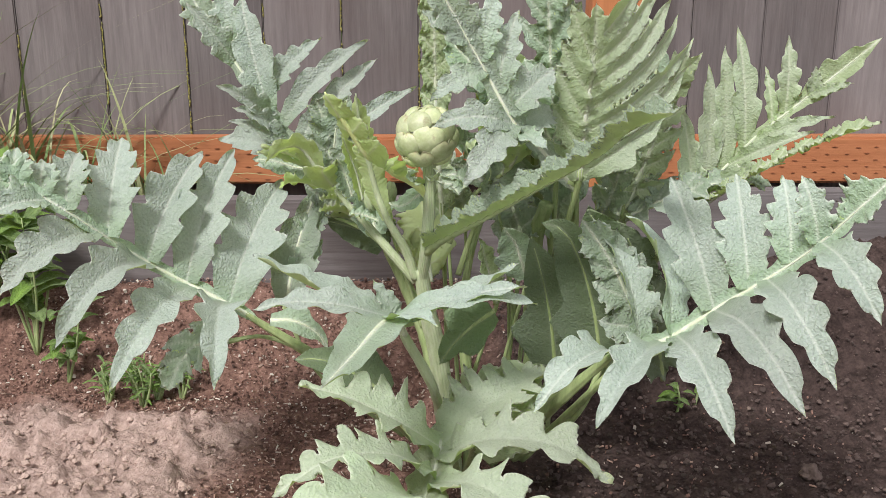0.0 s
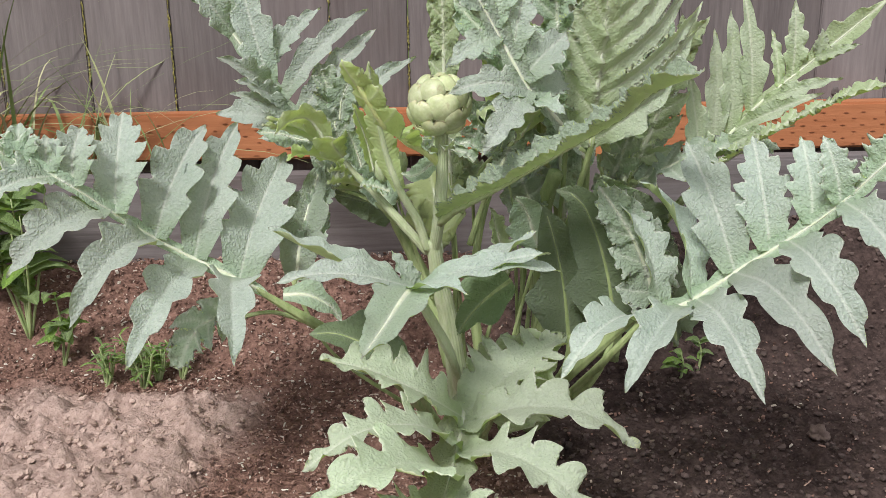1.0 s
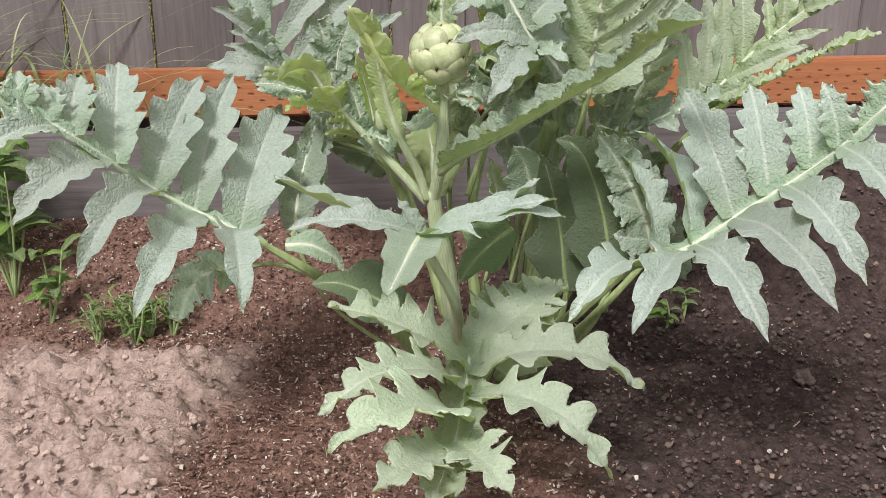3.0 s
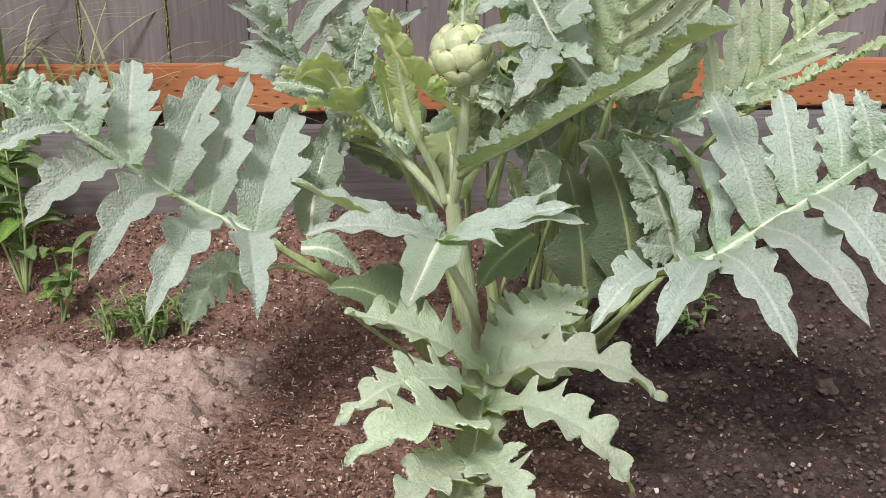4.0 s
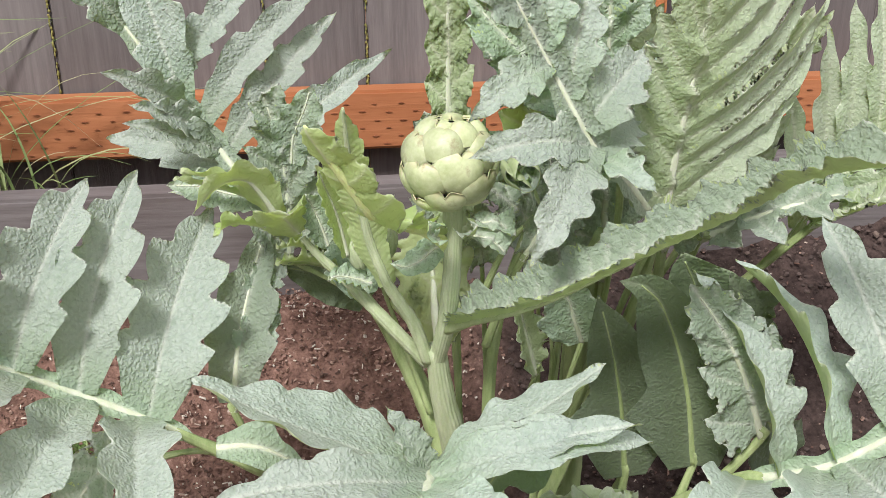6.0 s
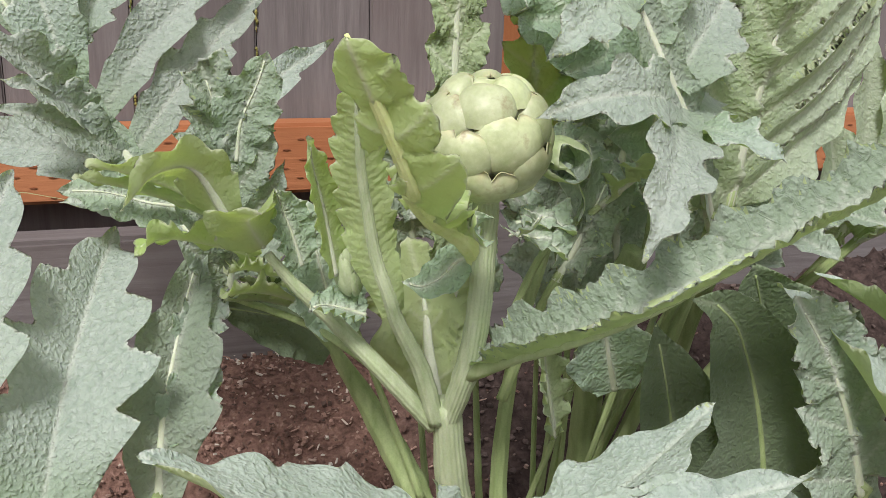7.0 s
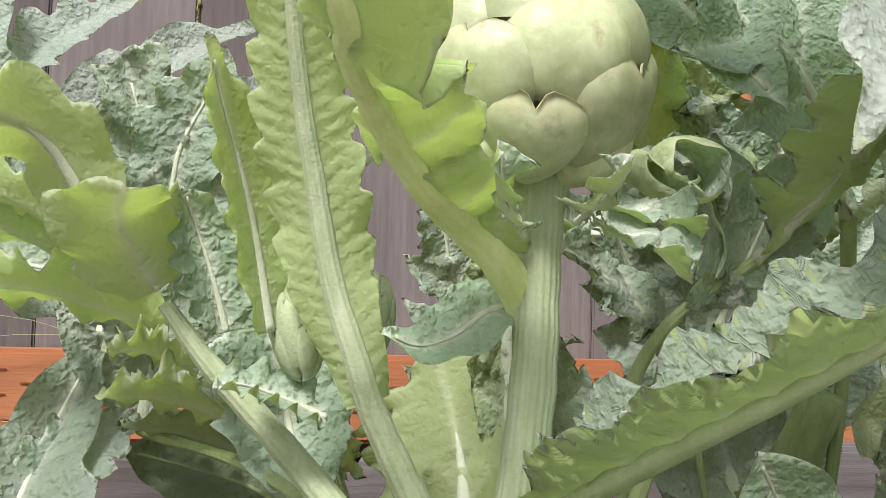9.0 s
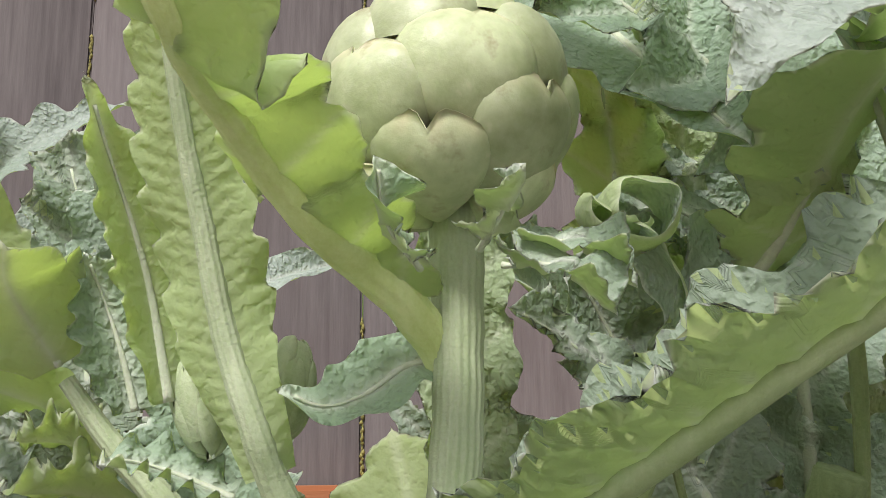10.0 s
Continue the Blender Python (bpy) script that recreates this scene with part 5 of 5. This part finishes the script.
leaf(plant, [(0.244, 1.17, 0.289), (0.252, 1.17, 0.363), (0.257, 1.17, 0.428), (0.258, 1.17, 0.497), (0.256, 1.17, 0.551)], (0.0, -0.97, 0.2),
     auto_lobes(7, 0.075, 0.036, 0.1, 0.85, 62, 42), [(0.22, 1.18, 0.03), (0.25, 1.18, 0.18)], "tall grey-green leaf close to the fence post", 0.0026, wing=0.024, fold=8, droop=0.1, tip=0.25, tip_width=0.045, seed=75, rib=0.0036, stalk_size=0.6, teeth=2.5, bite=0.7, top=FRESH_TOP)
leaf(plant, [(0.324, 1.18, 0.272), (0.342, 1.18, 0.333), (0.352, 1.18, 0.393), (0.355, 1.18, 0.451), (0.356, 1.18, 0.501)], (0.1, -0.97, 0.2),
     auto_lobes(6, 0.065, 0.036, 0.1, 0.85, 62, 42), [(0.22, 1.18, 0.03), (0.27, 1.18, 0.18)], "tall grey-green leaf close to the fence post", 0.0026, wing=0.024, fold=8, droop=0.1, tip=0.25, tip_width=0.045, seed=76, rib=0.0036, stalk_size=0.6, teeth=2.5, bite=0.7)

leaf(plant, [(0.327, 1.21, 0.271), (0.333, 1.21, 0.341), (0.336, 1.21, 0.416), (0.336, 1.21, 0.487), (0.334, 1.21, 0.544)], (0.0, -0.97, 0.2),
     auto_lobes(6, 0.055, 0.034, 0.1, 0.85, 60, 42), [(0.24, 1.2, 0.03), (0.29, 1.2, 0.18)], "tall grey-green leaf close to the fence post", 0.0026, wing=0.030, fold=8, droop=0.1, tip=0.25, tip_width=0.045, seed=77, rib=0.003, stalk_size=0.6, teeth=2.5, bite=0.7, top=FRESH_TOP)

neighbour = thing("artichoke_plant", (0.34, 1.22, 0.02), "grey-green artichoke plant without buds, close behind another", "plant")
lobed(neighbour, [(0.405, 1.14, 0.297), (0.42, 1.135, 0.332), (0.448, 1.13, 0.369), (0.474, 1.12, 0.401), (0.511, 1.11, 0.436), (0.546, 1.1, 0.47), (0.577, 1.08, 0.506)], (-0.15, -0.85, 0.5),
     [(0.03, (0.392, 1.16, 0.425), 0.036, 0.03),
      (0.12, (0.419, 1.16, 0.471), 0.034, 0.03),
      (0.24, (0.433, 1.15, 0.494), 0.034, 0.03),
      (0.36, (0.443, 1.14, 0.513), 0.036, 0.03),
      (0.5, (0.474, 1.13, 0.471), 0.018, 0.03),
      (0.56, (0.493, 1.12, 0.505), 0.03, 0.03),
      (0.68, (0.522, 1.11, 0.473), 0.02, 0.03),
      (0.66, (0.553, 1.08, 0.459), 0.016, 0.03),
      (0.4, (0.532, 1.07, 0.425), 0.024, 0.05),
      (0.26, (0.508, 1.06, 0.411), 0.026, 0.05),
      (0.14, (0.48, 1.06, 0.377), 0.026, 0.05)],
     [(0.33, 1.20, 0.05), (0.345, 1.18, 0.18)], "tall pale leaf with upright narrow lobes", seed=71, rib=0.0030, tip=0.36, tip_width=0.032, wing=0.008, top=FRESH_TOP, teeth=4, gutter=0.45, broad=0.8, blunt=1.5, bite=0.8)
leaf(neighbour, [(0.408, 1.12, 0.315), (0.435, 1.08, 0.35), (0.466, 1.05, 0.381), (0.503, 1.03, 0.405), (0.55, 1.0, 0.43)], (-0.1, -0.3, 0.95),
     auto_lobes(8, 0.022, 0.022, 0.05, 0.9, 58, 44, shape=0.2), [(0.33, 1.20, 0.05), (0.335, 1.18, 0.18)], "long pale leaf with crisped upper edge", 0.0019, wing=0.008, fold=30, droop=0.0, tip=0.22, tip_width=0.024, seed=78, rib=0.0034, teeth=1, slit=0.0, gutter=0.1, ruffle=0.002, top=FRESH_TOP)
leaf(neighbour, [(0.335, 1.17, 0.30), (0.355, 1.15, 0.37), (0.370, 1.14, 0.43), (0.385, 1.12, 0.49)], (-0.1, -0.95, 0.25),
     auto_lobes(6, 0.05, 0.026, 0.1, 0.85, 55, 40, shape=0.4), [(0.33, 1.22, 0.05), (0.33, 1.20, 0.2)], "upright pale lobed leaf", 0.0024, wing=0.010, fold=16, tip=0.25, tip_width=0.035, seed=72, rib=0.004, teeth=2.5, bite=0.7, top=FRESH_TOP)
leaf(neighbour, [(0.30, 1.16, 0.28), (0.312, 1.13, 0.33), (0.318, 1.11, 0.37), (0.326, 1.09, 0.405)], (-0.1, -0.9, 0.35),
     auto_lobes(5, 0.035, 0.024, 0.1, 0.85, 58, 40, shape=0.4), [(0.32, 1.22, 0.05), (0.31, 1.19, 0.18)], "upright pale lobed leaf", 0.0024, wing=0.010, fold=16, tip=0.25, tip_width=0.03, seed=73, rib=0.004, teeth=2.5, bite=0.7)
leaf(neighbour, [(0.33, 1.16, 0.29), (0.38, 1.13, 0.325), (0.43, 1.11, 0.345), (0.48, 1.09, 0.345)], (-0.1, -0.4, 0.9),
     auto_lobes(5, 0.05, 0.03, 0.1, 0.85), [(0.33, 1.22, 0.05), (0.325, 1.19, 0.2)], "grey-green lobed leaf low behind", 0.0026, wing=0.012, fold=12, tip=0.25, tip_width=0.035, seed=74, rib=0.004, teeth=2.5, bite=0.7)

# shaded leaves under the long arm, part of the shade in DARK_TOP's colour
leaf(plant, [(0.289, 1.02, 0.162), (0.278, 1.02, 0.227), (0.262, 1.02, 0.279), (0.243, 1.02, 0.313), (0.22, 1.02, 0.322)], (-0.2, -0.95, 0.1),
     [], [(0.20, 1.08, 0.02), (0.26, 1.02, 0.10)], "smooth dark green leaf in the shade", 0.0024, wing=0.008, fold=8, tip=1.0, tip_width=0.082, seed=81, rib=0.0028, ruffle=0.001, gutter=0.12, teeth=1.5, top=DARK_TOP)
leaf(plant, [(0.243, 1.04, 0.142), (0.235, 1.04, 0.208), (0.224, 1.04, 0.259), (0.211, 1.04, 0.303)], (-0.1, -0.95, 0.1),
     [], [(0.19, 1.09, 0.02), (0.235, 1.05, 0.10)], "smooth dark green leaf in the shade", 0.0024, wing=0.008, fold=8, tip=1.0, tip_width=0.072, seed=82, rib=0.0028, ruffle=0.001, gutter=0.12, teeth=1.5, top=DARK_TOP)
leaf(plant, [(0.323, 0.985, 0.207), (0.305, 0.985, 0.256), (0.283, 0.985, 0.298), (0.257, 0.985, 0.334)], (-0.1, -0.95, 0.2),
     auto_lobes(4, 0.055, 0.042, 0.12, 0.8, 62, 45), [(0.21, 1.08, 0.02), (0.275, 1.0, 0.14)], "grey-green lobed leaf in the shade", 0.0022, wing=0.022, fold=14, tip=0.3, tip_width=0.04, seed=83, rib=0.003, top=LEAF_TOP, gutter=0.15, slit=0.002, bite=1.2)
tube("leaf_stalk", [(0.230, 1.16, -0.01), (0.229, 1.15, 0.122), (0.225, 1.13, 0.263), (0.235, 1.11, 0.32)], [0.0120, 0.0105, 0.0095, 0.008], STALK, plant, "pale green ridged leaf stalk", 7, 0.08)
tube("leaf_stalk", [(0.150, 1.09, -0.01), (0.150, 1.085, 0.09), (0.140, 1.08, 0.19), (0.150, 1.09, 0.27), (0.17, 1.10, 0.33)], [0.0085, 0.0070, 0.0055, 0.004, 0.003], STALK, plant, "yellowish green ridged leaf stalk", 7, 0.08)

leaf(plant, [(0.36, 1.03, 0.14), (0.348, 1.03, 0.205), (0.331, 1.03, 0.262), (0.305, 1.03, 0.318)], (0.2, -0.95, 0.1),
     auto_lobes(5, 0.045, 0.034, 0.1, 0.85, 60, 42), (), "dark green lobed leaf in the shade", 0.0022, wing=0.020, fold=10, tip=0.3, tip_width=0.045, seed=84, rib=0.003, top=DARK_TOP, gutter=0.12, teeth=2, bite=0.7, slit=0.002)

# leaf behind the large side leaf
lobed(plant, [(-0.056, 1.07, 0.206), (-0.052, 1.085, 0.245), (-0.043, 1.1, 0.282), (-0.032, 1.118, 0.315), (-0.022, 1.13, 0.338)], (0.1, -0.9, 0.4),
     [(0.25, (-0.018, 1.11, 0.28), 0.026, 0.02),
      (0.54, (-0.011, 1.13, 0.309), 0.024, 0.02),
      (0.32, (-0.068, 1.11, 0.273), 0.024, 0.02)],
     [(0.07, 1.12, 0.03), (-0.02, 1.085, 0.12)], "dark grey-green leaf behind", seed=91, rib=0.003, tip=0.95, tip_width=0.050, wing=0.012, stalk_size=0.45)
# low leaves at the foot; DARK_TOP ones have shade painted in
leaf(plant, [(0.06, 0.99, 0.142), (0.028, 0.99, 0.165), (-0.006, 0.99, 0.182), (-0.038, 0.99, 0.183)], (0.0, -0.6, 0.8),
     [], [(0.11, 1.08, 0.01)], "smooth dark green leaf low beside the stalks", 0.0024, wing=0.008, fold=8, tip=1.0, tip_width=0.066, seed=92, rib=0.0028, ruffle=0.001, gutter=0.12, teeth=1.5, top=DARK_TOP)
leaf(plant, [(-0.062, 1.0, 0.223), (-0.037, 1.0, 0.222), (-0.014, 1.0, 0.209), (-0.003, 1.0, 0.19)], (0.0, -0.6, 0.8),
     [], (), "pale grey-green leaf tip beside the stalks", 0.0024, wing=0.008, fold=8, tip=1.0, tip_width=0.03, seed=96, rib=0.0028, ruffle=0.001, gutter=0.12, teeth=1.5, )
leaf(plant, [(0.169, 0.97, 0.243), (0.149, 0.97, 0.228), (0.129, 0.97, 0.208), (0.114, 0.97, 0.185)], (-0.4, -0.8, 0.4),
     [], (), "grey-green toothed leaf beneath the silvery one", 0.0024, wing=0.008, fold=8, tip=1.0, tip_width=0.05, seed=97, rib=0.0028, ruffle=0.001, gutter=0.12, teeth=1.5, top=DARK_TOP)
leaf(plant, [(0.148, 0.95, 0.098), (0.168, 0.955, 0.13), (0.194, 0.96, 0.164), (0.223, 0.965, 0.186)], (0.1, -0.55, 0.8),
     [], [(0.14, 1.06, 0.0)], "bright green rounded leaf at the plant's foot", 0.0024, wing=0.008, fold=8, tip=1.0, tip_width=0.10, seed=93, rib=0.0024, ruffle=0.003, gutter=0.12, teeth=6, bite=0.5, top=FRESH_TOP)
leaf(plant, [(-0.12, 1.06, 0.177), (-0.149, 1.05, 0.178), (-0.17, 1.04, 0.159), (-0.182, 1.03, 0.13)], (0.0, -0.5, 0.85),
     auto_lobes(4, 0.05, 0.028, 0.15, 0.8), [(-0.03, 1.055, 0.165), (-0.08, 1.058, 0.182)], "pale green lobed leaf hanging low", 0.0026, wing=0.010, fold=8, tip=0.3, tip_width=0.035, seed=94, rib=0.0035, stalk_size=0.5)


# ---- weeds, grass, moss ----
def blades(name, tufts, label, seed):
    """Loose arching grass blades, each a folded tapering strip."""
    r = random.Random(seed)
    verts, faces = [], []
    for x, y, z, n, tall, lean in tufts:
        for _ in range(n):
            h, a = tall * r.uniform(0.45, 1.1), r.uniform(0, 2 * PI)
            out, w = h * r.uniform(0.3, 1.1), r.uniform(0.0016, 0.0042)
            bx, by = x + r.uniform(-0.03, 0.03), y + r.uniform(-0.02, 0.02)
            dx, dy = math.cos(a) + lean, 0.45 * math.sin(a)
            sag = r.choice((0.1, 0.35, 0.55, 0.75))
            o = len(verts)
            k = 10
            for i in range(k + 1):
                u = i / k
                p = Vector((bx + dx * out * u * u, by + dy * out * u * u, z + h * (u - sag * u ** 3)))
                side = Vector((-dy, dx, 0)).normalized() * w * (1 - u ** 2.2) + Vector((0, 0, 0.0001))
                verts += [p - side, p + Vector((0, 0.0012 * (1 - u), 0)), p + side]
            for i in range(k):
                for j in (0, 1):
                    q = o + i * 3 + j
                    faces.append((q, q + 1, q + 4, q + 3))
    ob = mesh_object(name, verts, faces, GRASS)
    return tagged(ob, label, "grass", kind="stuff")


blades("grass", [(-0.66, 1.58, 0.15, 60, 0.40, 0.1), (-0.59, 1.60, 0.15, 46, 0.40, 0.0), (-0.52, 1.57, 0.15, 26, 0.36, 0.1), (-0.44, 1.60, 0.15, 20, 0.36, 0.3),
                 (-0.36, 1.58, 0.15, 14, 0.33, 0.4), (-0.30, 1.57, 0.15, 6, 0.26, 0.2), (-0.74, 1.58, 0.15, 16, 0.42, 0.1), (-0.85, 1.58, 0.15, 14, 0.40, 0.2), (-0.22, 1.58, 0.15, 3, 0.12, 0.2)],
       "thin green and straw-coloured grass growing between bed and fence", 21)


def moss(x, z0, z1, seed):
    r = random.Random(seed)
    verts, faces = [], []
    z = z0
    while z < z1:
        z += r.uniform(0.0015, 0.005)
        if noise.noise(Vector((x * 9, 0, z * 14))) < -0.1 or r.random() < 0.1:
            continue
        w, h, d = r.uniform(0.0008, 0.0022), r.uniform(0.002, 0.005), r.uniform(0.0006, 0.0022)
        o = len(verts)
        cx = x + r.uniform(-0.001, 0.001)
        verts += [(cx - w, FENCE_Y, z), (cx, FENCE_Y - d, z + h * 0.2), (cx + w, FENCE_Y, z), (cx, FENCE_Y, z + h), (cx, FENCE_Y, z - h), (cx, FENCE_Y + 0.004, z)]
        faces += [(o, o + 1, o + 3), (o + 1, o + 2, o + 3), (o, o + 4, o + 1), (o + 1, o + 4, o + 2), (o, o + 3, o + 5), (o + 2, o + 5, o + 3), (o, o + 5, o + 4), (o + 2, o + 4, o + 5)]
    m = mesh_object("moss", verts, faces, MOSS, fence, "yellow-green moss in the joint between pickets")
    m["kind"] = "stuff"


for k, jx in enumerate(joints[5:13]):
    moss(jx, 0.30, 1.2, 40 + k)


def weed(place, height, count, size, label, seed, tooth=3, broad=0.34):
    """A small weed: a thin stem with pointed leaves up it."""
    r = random.Random(seed)
    w = thing("weed", place, label, "weed", "weeds in the bed")
    x, y, z = place
    tops = []
    for s in range(max(1, count // 7)):
        a = r.uniform(0, 2 * PI)
        tops.append((x + 0.3 * height * math.cos(a) * (s > 0), y + 0.2 * height * math.sin(a) * (s > 0), z + height * r.uniform(0.75, 1.0)))
    for tp in tops:
        tube("stem", [(x, y, z - 0.01), ((x + tp[0]) / 2 + 0.004, (y + tp[1]) / 2, (z + tp[2]) / 2), tp], [0.0022, 0.0017, 0.0008], STALK, w, "", 5, 0.04, 8, n=10)
    for i in range(count):
        tp = tops[i % len(tops)]
        f = r.uniform(0.25, 1.0)
        a = r.uniform(0, 2 * PI)
        b = (x + (tp[0] - x) * f, y + (tp[1] - y) * f, z + (tp[2] - z) * f)
        ln = size * r.uniform(0.6, 1.1)
        e = (b[0] + ln * math.cos(a), b[1] + ln * math.sin(a) * 0.8, b[2] + ln * r.uniform(-0.3, 0.45))
        c = ((b[0] + e[0]) / 2, (b[1] + e[1]) / 2, (b[2] + e[2]) / 2 + ln * 0.15)
        line, _ = smooth_line([b, c, e], 9)
        t, sd, up = frames(line, (0, -0.2, 1))
        vs, fs, vein = [], [], []
        for k in range(9):
            u = k / 8
            hw = ln * broad / 2 * math.sin(PI * min(1, 0.08 + u * 0.92)) ** 0.8 * (1 + 0.15 * ((k * tooth) % 2))
            for v in (-1, -0.5, 0, 0.5, 1):
                vs.append(line[k] + sd[k] * hw * v + up[k] * (abs(v) * hw * 0.35 - 0.1 * hw))
                vein.append(0.8 if v == 0 else 0.0)
        for k in range(8):
            for j in range(4):
                q = k * 5 + j
                fs.append((q, q + 1, q + 6, q + 5))
        mesh_object("leaf", vs, fs, WEED, w, attrs={"vein": vein})
    return w


weed((-0.455, 1.34, ground_z(-0.455, 1.34)), 0.22, 46, 0.075, "bushy bright green weed with pointed leaves in soil", 61)
weed((-0.54, 1.37, ground_z(-0.54, 1.37)), 0.24, 44, 0.075, "bushy bright green weed with pointed leaves in soil", 62)
weed((-0.40, 1.30, ground_z(-0.40, 1.30)), 0.12, 18, 0.045, "bushy bright green weed with pointed leaves in soil", 63)
for k, (wx, wy) in enumerate(((-0.30, 1.27), (-0.265, 1.255), (-0.235, 1.265), (-0.28, 1.235), (-0.33, 1.25))):
    weed((wx, wy, ground_z(wx, wy)), 0.060, 40, 0.024, "low feathery green weed on brown soil", 64 + k, broad=0.2)
for k, (wx, wy) in enumerate(((0.46, 1.26), (0.43, 1.24))):
    weed((wx, wy, ground_z(wx, wy)), 0.045, 8, 0.026, "small green seedling weed on dark soil", 74 + k, broad=0.45)
weed((-0.46, 1.57, 0.15), 0.12, 20, 0.05, "leafy green weed behind the bed edge", 81)
weed((-0.70, 1.57, 0.15), 0.16, 24, 0.05, "leafy green weed behind the bed edge", 82)

# green sheet added beyond the fence to block sky showing through the joints
xs, zs = np.linspace(-6, 6, 60), np.linspace(-0.1, 2.4, 16)
verts = [(x, 3.4 + 0.12 * noise.noise(Vector((x * 3, 0, z * 3))), z) for x in xs for z in zs]
faces = [(i * 16 + j, (i + 1) * 16 + j, (i + 1) * 16 + j + 1, i * 16 + j + 1) for i in range(59) for j in range(15)]
tagged(mesh_object("backdrop", verts, faces, WEED, attrs={"vein": np.zeros(len(verts))}), "added yellowish green sheet hiding the sky beyond the fence", "backdrop", kind="structure")
